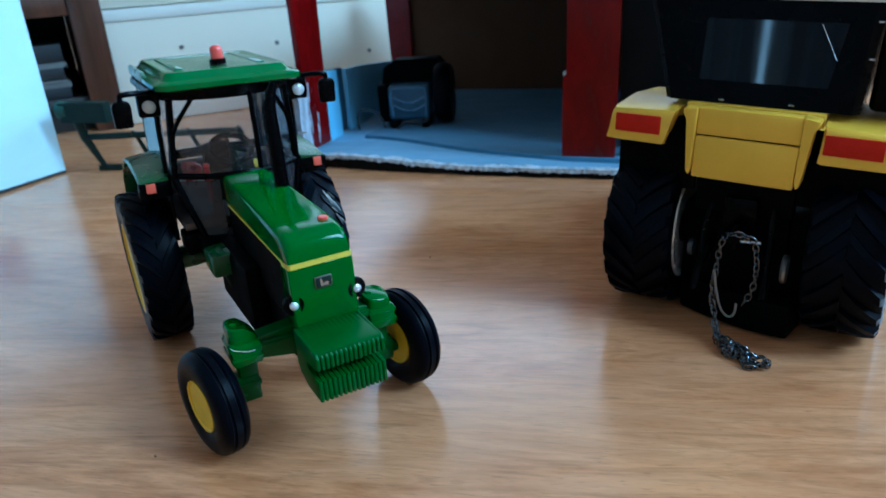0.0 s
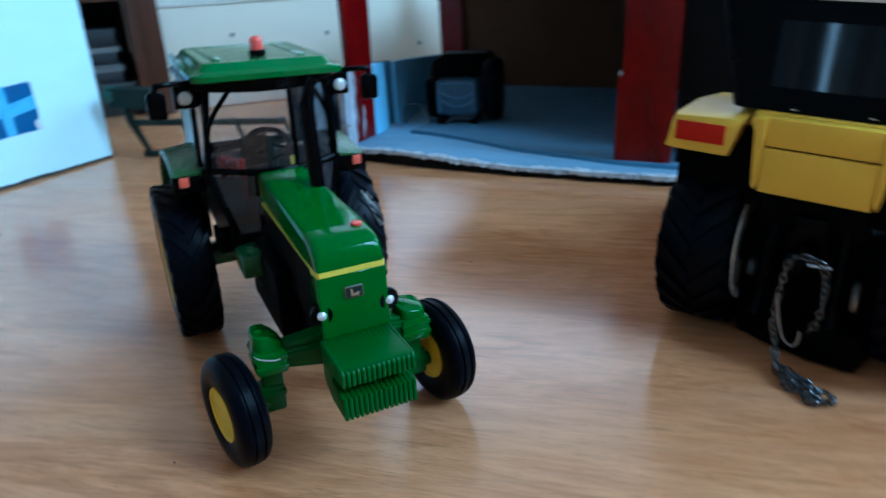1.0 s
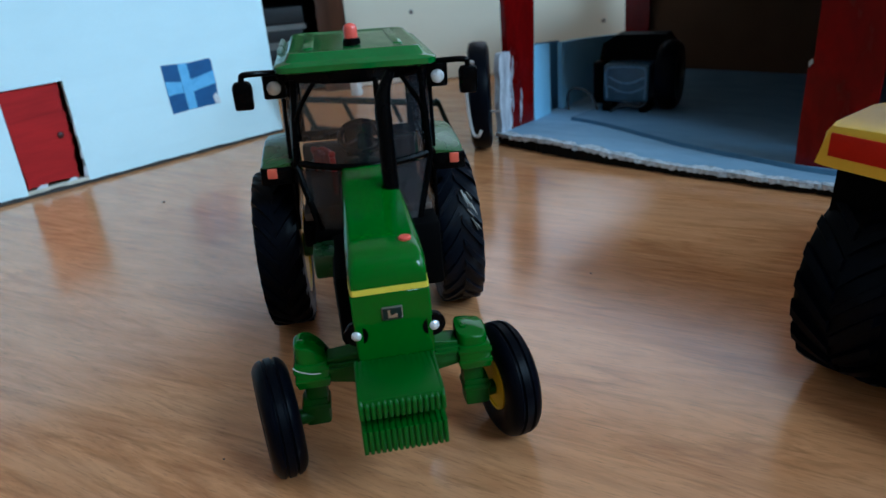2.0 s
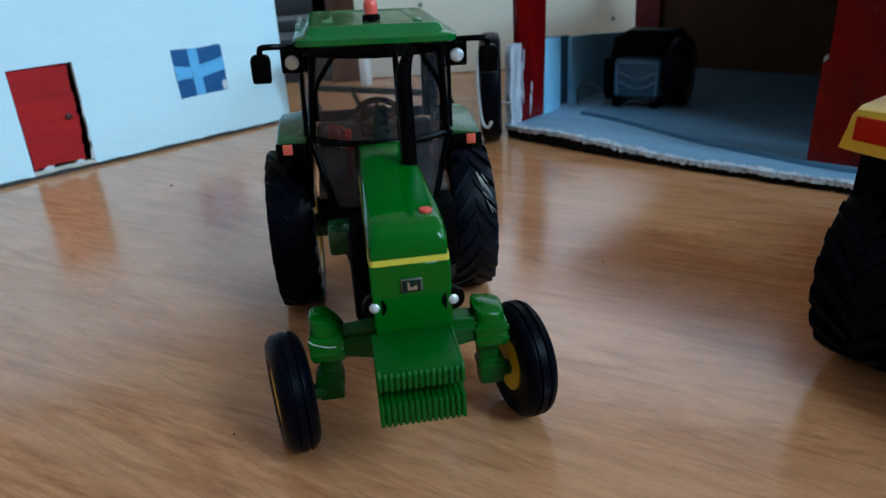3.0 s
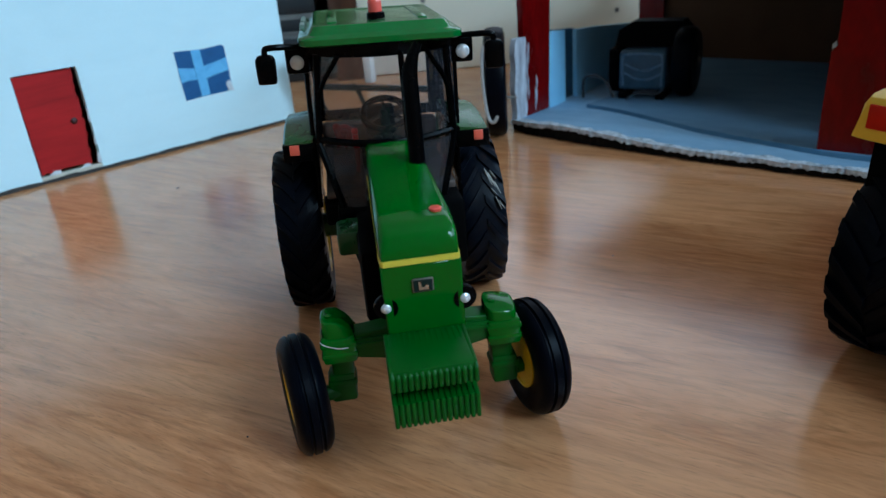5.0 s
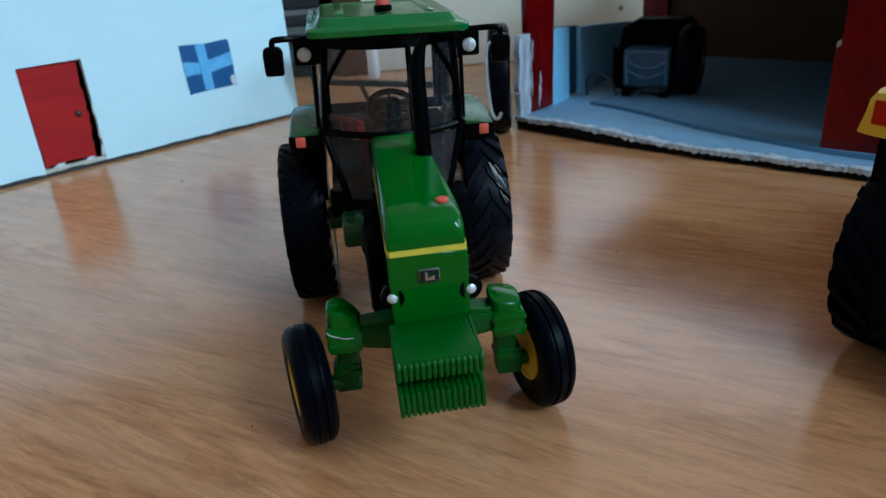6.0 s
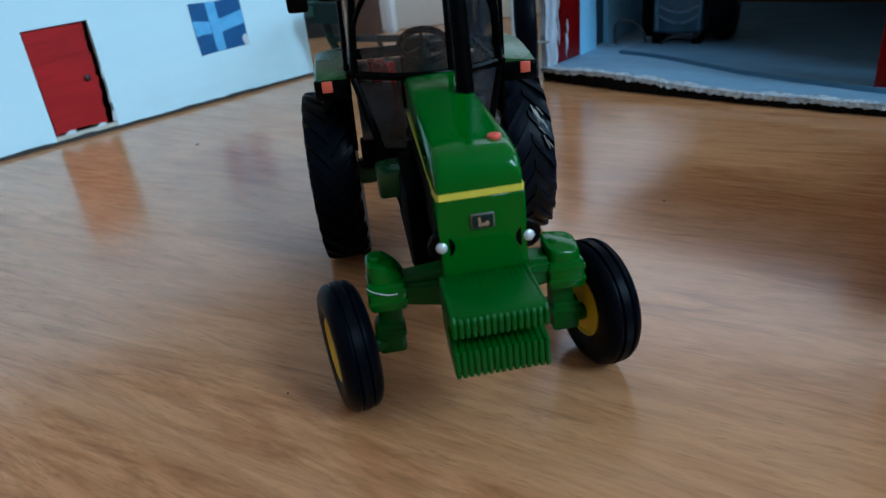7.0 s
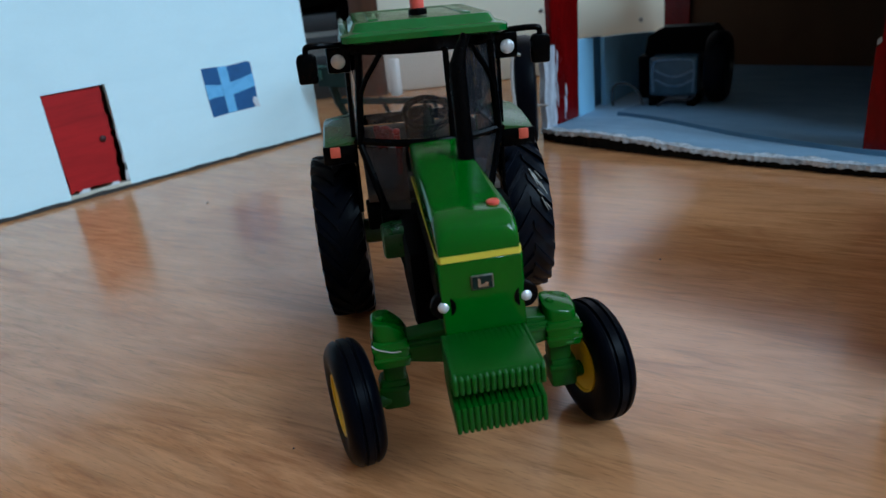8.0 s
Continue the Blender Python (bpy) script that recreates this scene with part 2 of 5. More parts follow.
# ---- mesh helpers (millimetres unless said otherwise) ----
def box(bm, lo, hi, bev=0.0, seg=2, m=None):
    x0, y0, z0 = lo
    x1, y1, z1 = hi
    vs = [bm.verts.new(p) for p in ((x0, y0, z0), (x1, y0, z0), (x1, y1, z0), (x0, y1, z0), (x0, y0, z1), (x1, y0, z1), (x1, y1, z1), (x0, y1, z1))]
    fs = [bm.faces.new([vs[i] for i in f]) for f in ((0, 3, 2, 1), (4, 5, 6, 7), (0, 1, 5, 4), (1, 2, 6, 5), (2, 3, 7, 6), (3, 0, 4, 7))]
    if m is not None:
        bmesh.ops.transform(bm, matrix=m, verts=vs)
    if bev:
        es = list({e for f in fs for e in f.edges})
        bmesh.ops.bevel(bm, geom=es, offset=bev, segments=seg, affect="EDGES", profile=0.5)
    return bm


def loft(bm, rings, cap=True, loop=False):
    rows = [[bm.verts.new(p) for p in r] for r in rings]
    n = len(rows[0])
    pairs = list(zip(rows, rows[1:])) + ([(rows[-1], rows[0])] if loop else [])
    for a, b in pairs:
        for i in range(n):
            bm.faces.new((a[i], a[(i + 1) % n], b[(i + 1) % n], b[i]))
    if cap and not loop:
        bm.faces.new(rows[0][::-1])
        bm.faces.new(rows[-1])
    return bm


def prism(bm, pts, axis, a, b, bev=0.0, seg=2):
    """A polygon pushed from a to b along an axis; pts are the other two coordinates in order."""
    put = {"x": lambda p, w: (w, p[0], p[1]), "y": lambda p, w: (p[0], w, p[1]), "z": lambda p, w: (p[0], p[1], w)}[axis]
    rows = [[bm.verts.new(put(p, w)) for p in pts] for w in (a, b)]
    n = len(pts)
    fs = [bm.faces.new((rows[0][i], rows[0][(i + 1) % n], rows[1][(i + 1) % n], rows[1][i])) for i in range(n)]
    fs += [bm.faces.new(rows[0][::-1]), bm.faces.new(rows[1])]
    if bev:
        bmesh.ops.bevel(bm, geom=list({e for f in fs for e in f.edges}), offset=bev, segments=seg, affect="EDGES", profile=0.5)
    return bm


def tube(bm, pts, r, n=10, closed=False):
    """A round bar along points; r is one radius or one for each point."""
    pts = [Vector(p) for p in pts]
    rs = r if isinstance(r, (list, tuple)) else [r] * len(pts)
    rings, up = [], None
    k = len(pts)
    for i, p in enumerate(pts):
        a = pts[(i - 1) % k] if closed or i else p
        b = pts[(i + 1) % k] if closed or i < k - 1 else p
        d = (b - a).normalized()
        if up is None:
            up = d.orthogonal().normalized()
        side = d.cross(up).normalized()
        up = side.cross(d).normalized()
        rings.append([p + rs[i] * (math.cos(w) * up + math.sin(w) * side) for w in (2 * math.pi * j / n for j in range(n))])
    return loft(bm, rings, not closed, closed)


def lathe(bm, prof, n=32, m=None, closed=False):
    """Turns a profile of (radius, place along x) about the x axis."""
    m = m or Matrix()
    rings = []
    for j in range(n):
        w = 2 * math.pi * j / n
        rings.append([m @ Vector((x, r * math.cos(w), r * math.sin(w))) for r, x in prof])
    rows = [[bm.verts.new(p) for p in r] for r in rings]
    k = len(prof)
    for j in range(n):
        a, b = rows[j], rows[(j + 1) % n]
        for i in range(k if closed else k - 1):
            bm.faces.new((a[i], a[(i + 1) % k], b[(i + 1) % k], b[i]))
    if not closed:
        for i in (0, k - 1):
            if prof[i][0] > 1e-6:
                bm.faces.new([rows[j][i] for j in range(n)][:: 1 if i else -1])
    return bm


def upright(x, y, z):
    """Stands a lathe's axis along z at a place."""
    return Matrix.Translation((x, y, z)) @ Matrix.Rotation(radians(-90), 4, "Y")


def facing(x, y, z, turn=0.0):
    """Points a lathe's axis along -y (towards the tractor's front)."""
    return Matrix.Translation((x, y, z)) @ Matrix.Rotation(radians(-90 + turn), 4, "Z")


def bend(pts, steps=6):
    """Rounds a polyline with Chaikin cuts."""
    pts = [Vector(p) for p in pts]
    for _ in range(2 if steps > 3 else 1):
        out = [pts[0]]
        for a, b in zip(pts, pts[1:]):
            out += [a.lerp(b, 0.25), a.lerp(b, 0.75)]
        pts = out + [pts[-1]]
    return pts


def part(name, bm, material, parent=None, label="", m=None, s=0.001, angle=38):
    """Links a bmesh as one mesh object under a thing or a part."""
    bmesh.ops.remove_doubles(bm, verts=bm.verts[:], dist=1e-5)
    bmesh.ops.recalc_face_normals(bm, faces=bm.faces[:])
    if s != 1:
        bmesh.ops.scale(bm, vec=(s, s, s), verts=bm.verts[:])
    for f in bm.faces:
        f.smooth = True
    for e in bm.edges:
        e.smooth = len(e.link_faces) == 2 and e.calc_face_angle(0) < radians(angle)
    me = bpy.data.meshes.new(name)
    bm.to_mesh(me)
    bm.free()
    me.materials.append(M[material])
    ob = new(name, me)
    if parent is not None:
        ob.parent = parent
    if m is not None:
        ob.matrix_basis = m
    if label:
        ob["label"] = label
    return ob


def thing(name, label, category, m=None, group="", kind=""):
    ob = new(name)
    ob.empty_display_size = 0.01
    if m is not None:
        ob.matrix_basis = m
    return tagged(ob, label, category, group, kind)


def again(ob, parent, m):
    """Another part on the same mesh."""
    o = new(ob.name.split(".")[0], ob.data)
    o.parent, o.matrix_basis = parent, m
    return o


def B():
    return bmesh.new()


def at(x, y, z, rx=0, ry=0, rz=0):
    return pose(x / 1000, y / 1000, z / 1000, rx, ry, rz)


# ---- the room ----
def room():
    x0, x1, y0, y1, h = ROOM
    bm = B()
    box(bm, (x0, y0, -0.02), (x1, y1, 0.0))
    tagged(part("floor", bm, "floor", s=1), "brown wood-grain laminate floor with a soft sheen", "floor", kind="structure")
    bm = B()
    box(bm, (x0, y0, h), (x1, y1, h + 0.1))
    tagged(part("ceiling", bm, "ceiling", s=1), "plain white painted room ceiling", "ceiling", kind="structure")
    def wall(name, side, a, b, wa, wb, sill, head):
        """A wall from a to b with a framed window opening from wa to wb."""
        bm, fr = B(), B()

        def slab(bm, lo, hi, z0, z1, near, far, bev=0.0):
            if side in "we":
                x = (x0 - far, x0 - near) if side == "w" else (x1 + near, x1 + far)
                box(bm, (x[0], lo, z0), (x[1], hi, z1), bev)
            else:
                y = (y0 - far, y0 - near) if side == "s" else (y1 + near, y1 + far)
                box(bm, (lo, y[0], z0), (hi, y[1], z1), bev)
        for lo, hi, z0, z1 in ((a, wa, 0, h), (wb, b, 0, h), (wa, wb, 0, sill), (wa, wb, head, h)):
            slab(bm, lo, hi, z0, z1, 0.0, 0.1)
        tagged(part(name, bm, "wall", s=1), "pale painted room wall pierced by a window", "wall", kind="structure")
        mid = (wa + wb) / 2
        for lo, hi, z0, z1 in ((wa, wa + 0.05, sill, head), (wb - 0.05, wb, sill, head), (mid - 0.02, mid + 0.02, sill + 0.05, head - 0.05), (wa + 0.05, wb - 0.05, sill, sill + 0.05), (wa + 0.05, wb - 0.05, head - 0.05, head)):
            slab(fr, lo, hi, z0, z1, 0.05, 0.09, 0.005)
        win = thing("window_" + str("nesw".index(side) + 1), "white framed room window letting in daylight", "window", kind="structure")
        part("window_frame", fr, "frame", win, s=1)
    wall("wall_north", "n", x0 - 0.1, x1 + 0.1, 0.4, 3.3, 0.87, 1.97)
    wall("wall_east", "e", y0, y1, -1.55, 0.9, 0.90, 2.30)
    wall("wall_south", "s", x0 - 0.1, x1 + 0.1, 0.9, 1.54, 1.04, 1.96)
    wall("wall_west", "w", y0, y1, -0.95, -0.3, 0.1, 1.8)
    for ya, yb in ((-1.05, -0.69), (-0.63, -0.2)):
        cur = thing("curtain", "grey curtain hanging in front of the side window", "curtain", group="curtains at the side window")
        bm = B()
        rings = []
        for k in range(41):
            y = ya + (yb - ya) * k / 40
            x = x0 + 0.10 + 0.025 * math.sin(k * 1.1)
            rings.append([(x, y, 0.01), (x + 0.004, y, 0.01), (x + 0.004, y, 1.95), (x, y, 1.95)])
        loft(bm, rings)
        part("cloth", bm, "curtain", cur, s=1)


room()


# ---- furniture at the back ----
def cream_cabinet():
    c = thing("cream_cabinet", "low cream painted board furniture with screw heads", "cabinet", pose(0.010, 0.458, 0, 0, 0, -6))
    bm = B()
    box(bm, (0, 0, 0.5), (900, 18, 88), 1.2)
    part("lower_board", bm, "cream", c)
    bm = B()
    box(bm, (0, -1.2, 88.2), (900, 18, 98), 0.8)
    part("ledge", bm, "cream_lip", c)
    bm = B()
    box(bm, (0, 1, 99), (900, 18, 128), 1.0)
    part("upper_board", bm, "cream", c)
    bm = B()
    box(bm, (0, 18.2, 0), (900, 320, 128), 1.0)
    part("body", bm, "cream", c)
    screw = None
    for x, z in ((234, 40), (145, 57), (60, 62)):
        if screw is None:
            bm = B()
            lathe(bm, [(0.0, 1.0), (1.6, 0.8), (2.0, 0.0)], 12, facing(0, 0, 0))
            screw = part("screw", bm, "steel", c, m=at(x, 0, z))
        else:
            again(screw, c, at(x, 0, z))


def bookcase():
    c = thing("bookcase", "dark open bookcase with a brown wooden side board", "bookcase", pose(-0.022, 0.45, 0, 0, 0, -2))
    bm = B()
    box(bm, (8, 0, 0), (33, 260, 200), 1.2)
    part("side_board", bm, "brown_wood", c, "brown wooden side board")
    bm = B()
    box(bm, (-600, 2, 97), (7.7, 255, 116), 0.8)
    part("shelf", bm, "brown_wood", c)
    bm = B()
    box(bm, (-600, 8, 22), (7.7, 255, 30), 0.8)
    part("bottom_shelf", bm, "dark_wood", c)
    bm = B()
    box(bm, (-600, 20, 0), (7.7, 30, 21.8), 0.5)
    part("plinth", bm, "dark_wood", c)
    bm = B()
    box(bm, (-600, 256, 0), (7.7, 262, 200), 0.5)
    part("back_panel", bm, "dark_wood", c)
    bm = B()
    box(bm, (-600, 0, 200.2), (30, 260, 212), 0.8)
    part("top", bm, "dark_wood", c)


def books():
    """Magazines and boxes lying on the bookcase's bottom shelf."""
    base = pose(-0.022, 0.45, 0.030, 0, 0, -2)
    z = 0.0
    rng = random.Random(4)
    for w, d, h, mat, nm, label in ((150, 190, 9, "book_dark", "magazine_pile", "dark magazine lying on the bookcase shelf"),
                                    (138, 180, 6, "paper", "paper_stack", "pale stack of paper lying on a dark magazine"),
                                    (146, 170, 10, "book_dark", "book", "dark book lying on a stack of paper"),
                                    (120, 165, 5, "paper", "paper_stack", "pale paper stack lying on a dark book"),
                                    (140, 160, 14, "book_dark", "book", "thick dark book on top of the pile")):
        t = thing(nm, label, "book" if "book" in nm or "mag" in nm else "paper", base @ at(-3 - rng.uniform(0, 6), 14 + rng.uniform(0, 10), z, 0, 0, rng.uniform(-3, 3)), "pile on the shelf")
        if mat == "paper":
            for k in range(int(h / 1.5)):
                o = rng.uniform(-1.5, 1.5)
                bm = B()
                box(bm, (-w + o, 0 + o, k * 1.5), (0 + o, d + o, k * 1.5 + 1.3))
                part("sheet", bm, mat, t)
        else:
            bm = B()
            box(bm, (-w + 1.5, 1.5, 1.0), (-1.5, d - 1.0, h - 1.0))
            part("pages", bm, "paper", t)
            bm = B()
            box(bm, (-w, 0, 0), (0, d, 0.95), 0.2)
            box(bm, (-w, 0, h - 0.95), (0, d, h), 0.2)
            box(bm, (-w, -0.8, 0), (0, 0.0, h), 0.2)
            part("cover", bm, mat, t)
        z += h + 0.1


cream_cabinet()
bookcase()
books()


# ---- white cardboard farmhouse ----
def farmhouse():
    h = thing("cardboard_farmhouse", "white painted cardboard farmhouse with a red door and blue window", "toy house", pose(-0.0476, 0.3140, 0, 0, 0, 34.9))
    rng = random.Random(7)
    bm = B()
    # front wall in pieces round the door and window openings
    d0, d1, dz = -173.6, -138.6, 62.4
    box(bm, (-320, 0, 2.0), (d0, 4, 140))
    box(bm, (d1, 0, 2.0), (0, 4, 140))
    box(bm, (d0, 0, dz), (d1, 4, 140))
    part("front_wall", bm, "white", h)
    bm = B()
    box(bm, (d0, 0.2, 2.0), (d1, 3.8, 4.2), 0.3)
    part("door_sill", bm, "white_dirty", h)
    # torn tabs of card left in the door opening
    for x, z, w, hh in ((-140.4, 5.0, 2.0, 7.0), (-139.6, 16.0, 1.2, 6.0), (-139.4, 30.0, 1.0, 8.0), (-168.0, 4.2, 6.0, 2.2), (-150.0, 4.2, 5.0, 1.8)):
        bm = B()
        prism(bm, [(x - w * 0.2, z), (x + w * 0.9, z - 0.2), (x + w, z + hh * 0.8), (x + w * 0.4, z + hh), (x + w * 0.1, z + hh * 0.5)], "y", 0.3, 1.6)
        part("torn_tab", bm, "card_edge", h)
    # ragged dirty foot of the wall
    bm = B()
    n = 64
    lo = [(-320 + 320 * i / n, rng.uniform(0.0, 0.7)) for i in range(n + 1)]
    hi = [(x, 1.7 + rng.uniform(0.0, 1.0)) for x, _ in lo]
    prism(bm, lo + hi[::-1], "y", -0.35, 3.6)
    part("wall_foot", bm, "card_foot", h, "dark ragged cardboard edge")
    bm = B()
    box(bm, (-4, 4.1, 0), (0, 220, 140), 0.4)
    part("side_wall", bm, "white", h)
    bm = B()
    box(bm, (-320, 216, 0), (-4.1, 220, 140), 0.4)
    part("back_wall", bm, "white", h)
    bm = B()
    box(bm, (-320, 4.1, 0), (-316, 215.9, 140), 0.4)
    part("far_wall", bm, "white", h)
    bm = B()
    box(bm, (-326, -8, 140.2), (8, 228, 144), 0.6)
    part("roof", bm, "card", h)
    # door leaf, cut out of the card and a little ajar
    leaf = B()
    n = 22
    right = [(32.4 + rng.uniform(-0.9, 0.6) - (1.4 if i < 7 else 0), 1.0 + 56.6 * i / n + rng.uniform(-0.3, 0.3)) for i in range(n + 1)]
    left = [(0.4 + rng.uniform(0.0, 0.9) * (1 if i > n // 2 else 0.3), 57.6 - 56.6 * i / n) for i in range(n + 1)]
    foot = [(32.0 * i / 9, 1.0 + rng.uniform(-0.2, 1.6)) for i in range(1, 9)]
    prism(leaf, foot + right + left, "y", 0, 3.0)
    door = part("door", leaf, "door_red", h, "red painted cardboard door", at(d0, 0.3, 4.0, 0, 0, 4.0))
    bm = B()
    lathe(bm, [(0.0, 1.6), (1.4, 1.3), (2.0, 0.6), (1.6, 0.0)], 16, facing(26.5, 0, 28))
    part("knob", bm, "knob", door, "dark round knob")
    # painted window: dark panes and a pale cross, with a torn corner
    bm = B()
    prism(bm, [(-79.4, 60.8), (-79.0, 44), (-78.0, 29.6), (-66, 30.2), (-45.0, 30.4), (-44.6, 45), (-45.2, 59.4), (-47, 60.4), (-60, 59.6)], "y", -0.25, 0.15)
    win = part("window", bm, "blue_dark", h, "blue painted window with a pale cross")
    for pts in ([(-68.6, 60.0), (-67.8, 45), (-67.0, 30.4), (-60.8, 30.6), (-61.4, 45), (-62.2, 59.6)],
                [(-79.0, 50.6), (-70, 49.0), (-68.2, 48.8), (-68.0, 41.4), (-74, 41.8), (-78.6, 41.0)],
                [(-61.6, 49.2), (-54, 50.4), (-45.0, 52.2), (-44.8, 43.8), (-52, 42.8), (-61.2, 41.2)]):
        bm = B()
        prism(bm, pts, "y", -0.40, -0.251)
        part("glazing_bar", bm, "blue_light", win)
    bm = B()
    prism(bm, [(-48.6, 35.4), (-46.4, 37.6), (-44.4, 34.8), (-43.8, 29.8), (-47.6, 30.8)], "y", -0.46, -0.26)
    part("torn_corner", bm, "card_edge", win)


# blue darkened to paint the shade in the barn's wall recess and floor fold
M["blue_shade"] = surface("shaded_blue_paint", (0.06, 0.16, 0.27), (0.04, 0.11, 0.19), 0.7, coarse=60, fine=700)
M["card_bare"] = surface("bare_white_card", (0.66, 0.68, 0.74), (0.13, 0.13, 0.18), 0.85, coarse=240, fine=900, relief=0.5, depth=0.0006, stretch=(1, 1, 0.22), amount=0.9)
M["card_lip"] = surface("torn_white_paper", (0.74, 0.79, 0.85), (0.05, 0.07, 0.10), 0.9, coarse=260, fine=900, relief=0.8, depth=0.0006, amount=1.0)
M["blue_floor"] = surface("blue_painted_floor_card", (0.135, 0.245, 0.365), (0.08, 0.16, 0.26), 0.72, coarse=40, fine=600, relief=0.3, depth=0.0003, stretch=(1, 2.2, 1))
# near-black card: the shade under the barn's lip, put into the colour
M["card_under"] = surface("shadow_gap_card", (0.012, 0.010, 0.009), (0.005, 0.004, 0.004), 0.95, coarse=200, fine=1200, relief=0.5, spec=0.1)
M["card_black"] = surface("black_filler_card", (0.006, 0.005, 0.005), (0.003, 0.003, 0.003), 0.8, coarse=60, fine=600, relief=0.3, spec=0.1)
M["knob"] = surface("dark_knob", (0.05, 0.006, 0.006), (0.03, 0.004, 0.004), 0.5, coarse=300, fine=2000)
M["card_foot"] = surface("dark_card_foot", (0.045, 0.04, 0.036), (0.012, 0.011, 0.010), 0.9, coarse=200, fine=1200, relief=0.5)
farmhouse()


# ---- open cardboard barn ----
def barn():
    b = thing("cardboard_barn", "open cardboard barn with blue painted floor and dark red posts", "toy barn", pose(0.117, 0.240, 0, 0, 0, -48.9))
    rng = random.Random(11)
    # the base: a bent sheet, its front left corner curled up
    front = [(1, -37), (14, -41.5), (40, -46), (66, -48.5), (92, -49.5), (120, -50.5), (147, -50.5), (175, -50), (205, -49), (232, -48)]

    def lift(x, y):
        return 2.9 + 2.9 * max(0.0, min(1.0, (120 - y) / 150)) + 3.5 * math.exp(-((x - 48) / 42) ** 2) * max(0.0, min(1.0, (30 - y) / 70))

    nx, ny = 150, 14
    top, bot = [], []
    for i in range(nx + 1):
        u = 1 + 231 * i / nx
        yf = np.interp(u, [p[0] for p in front], [p[1] for p in front]) + ((rng.uniform(-0.6, 0.6) + 0.5 * math.sin(i * 0.37) * math.sin(i * 0.11)) if i else 0)
        ct, cb = [], []
        for j in range(ny + 1):
            f = j / ny
            y = yf + (206 - yf) * f
            x = u - 26.0 * max(0.0, y - 2) / 196 * (1 - (u - 1) / 231)
            z = lift(x, y)
            ct.append((x, y, z))
            cb.append((x, y + (rng.uniform(9.0, 13.0) if j == 0 else 0), max(0.0, z - (2.0 + rng.uniform(-0.6, 0.8) if j < 1 else 2.4))))
        top.append(ct)
        bot.append(cb)

    bm = B()
    vt = [[bm.verts.new(p) for p in c] for c in top]
    vm = [[bm.verts.new((x, y + 0.4, z - 0.5)) for x, y, z in c] for c in top]
    for a, c in zip(vt, vt[1:]):
        for j in range(ny):
            bm.faces.new((a[j], c[j], c[j + 1], a[j + 1]))
    for a, c in zip(vm, vm[1:]):
        for j in range(ny):
            bm.faces.new((a[j + 1], c[j + 1], c[j], a[j]))
    for i in range(nx):
        bm.faces.new((vt[i][0], vm[i][0], vm[i + 1][0], vt[i + 1][0]))
        bm.faces.new((vt[i + 1][ny], vm[i + 1][ny], vm[i][ny], vt[i][ny]))
    for i in (0, nx):
        for j in range(ny):
            bm.faces.new((vt[i][j], vt[i][j + 1], vm[i][j + 1], vm[i][j]))
    part("floor_sheet", bm, "grey_blue", b, "grey-blue painted cardboard floor")
    bm = B()
    va = [[bm.verts.new((x, y + 0.5, z - 0.52)) for x, y, z in c] for c in top]
    vb = [[bm.verts.new(p) for p in c] for c in bot]
    for i in range(nx):
        for j in range(ny):
            bm.faces.new((va[i][j], va[i + 1][j], va[i + 1][j + 1], va[i][j + 1]))
            bm.faces.new((vb[i][j + 1], vb[i + 1][j + 1], vb[i + 1][j], vb[i][j]))
        bm.faces.new((va[i][0], vb[i][0], vb[i + 1][0], va[i + 1][0]))
        bm.faces.new((va[i + 1][ny], vb[i + 1][ny], vb[i][ny], va[i][ny]))
    for i in (0, nx):
        for j in range(ny):
            bm.faces.new((va[i][j], va[i][j + 1], vb[i][j + 1], vb[i][j]))
    part("base_card", bm, "card_edge", b, "torn corrugated cardboard edge")
    bm = B()
    rows = []
    for i in range(nx + 1):
        x, y, z = top[i][0]
        w = 2.2 + 4.2 * abs(math.sin(i * 0.23) * math.sin(i * 0.071 + 1)) + rng.uniform(0, 1.6)
        rows.append([(x, y - 0.3, z - 1.7 - rng.uniform(0, 1.3)), (x, y - 0.4, z + 0.12), (x, y + w, z + 0.12), (x, y + w, z - 0.3)])
    loft(bm, rows)
    part("torn_lip", bm, "card_lip", b, "torn white paper along the front edge")
    # strip whose dark colour stands in for the shadow below the torn lip
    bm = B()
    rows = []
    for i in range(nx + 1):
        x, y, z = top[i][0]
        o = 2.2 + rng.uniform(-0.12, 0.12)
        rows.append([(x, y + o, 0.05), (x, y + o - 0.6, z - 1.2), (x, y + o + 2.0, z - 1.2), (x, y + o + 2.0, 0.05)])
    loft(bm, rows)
    part("under_card", bm, "card_under", b, "underside card coloured near black as the shadow gap")

    # inner floor sheet lying on the base, its front fold painted dark as shade
    fold = [(26, 12), (60, 1), (112, -18), (175, -33), (221.5, -36)]
    rows, edge = [], []
    for i in range(41):
        x = 26 + 195.5 * i / 40
        yf = np.interp(x, [p[0] for p in fold], [p[1] for p in fold]) + rng.uniform(-0.3, 0.3)
        ys = [yf + 1.2 + (200 - yf) * j / 10 for j in range(11)]
        rows.append([(x, y, lift(x, y) + 2.2) for y in ys] + [(x, y, lift(x, y) + 0.1) for y in ys[::-1]])
        z = lift(x, yf)
        edge.append([(x, yf - 0.4, z + 0.1), (x, yf + 1.0, z + 0.1), (x, yf + 1.0, z + 2.05), (x, yf + 0.5, z + 1.9)])
    bm = B()
    loft(bm, rows)
    inner = part("inner_floor", bm, "blue_floor", b, "inner sheet of blue painted card")
    bm = B()
    loft(bm, edge)
    part("fold_edge", bm, "blue_shade", inner, "folded edge coloured dark as the shade along it")

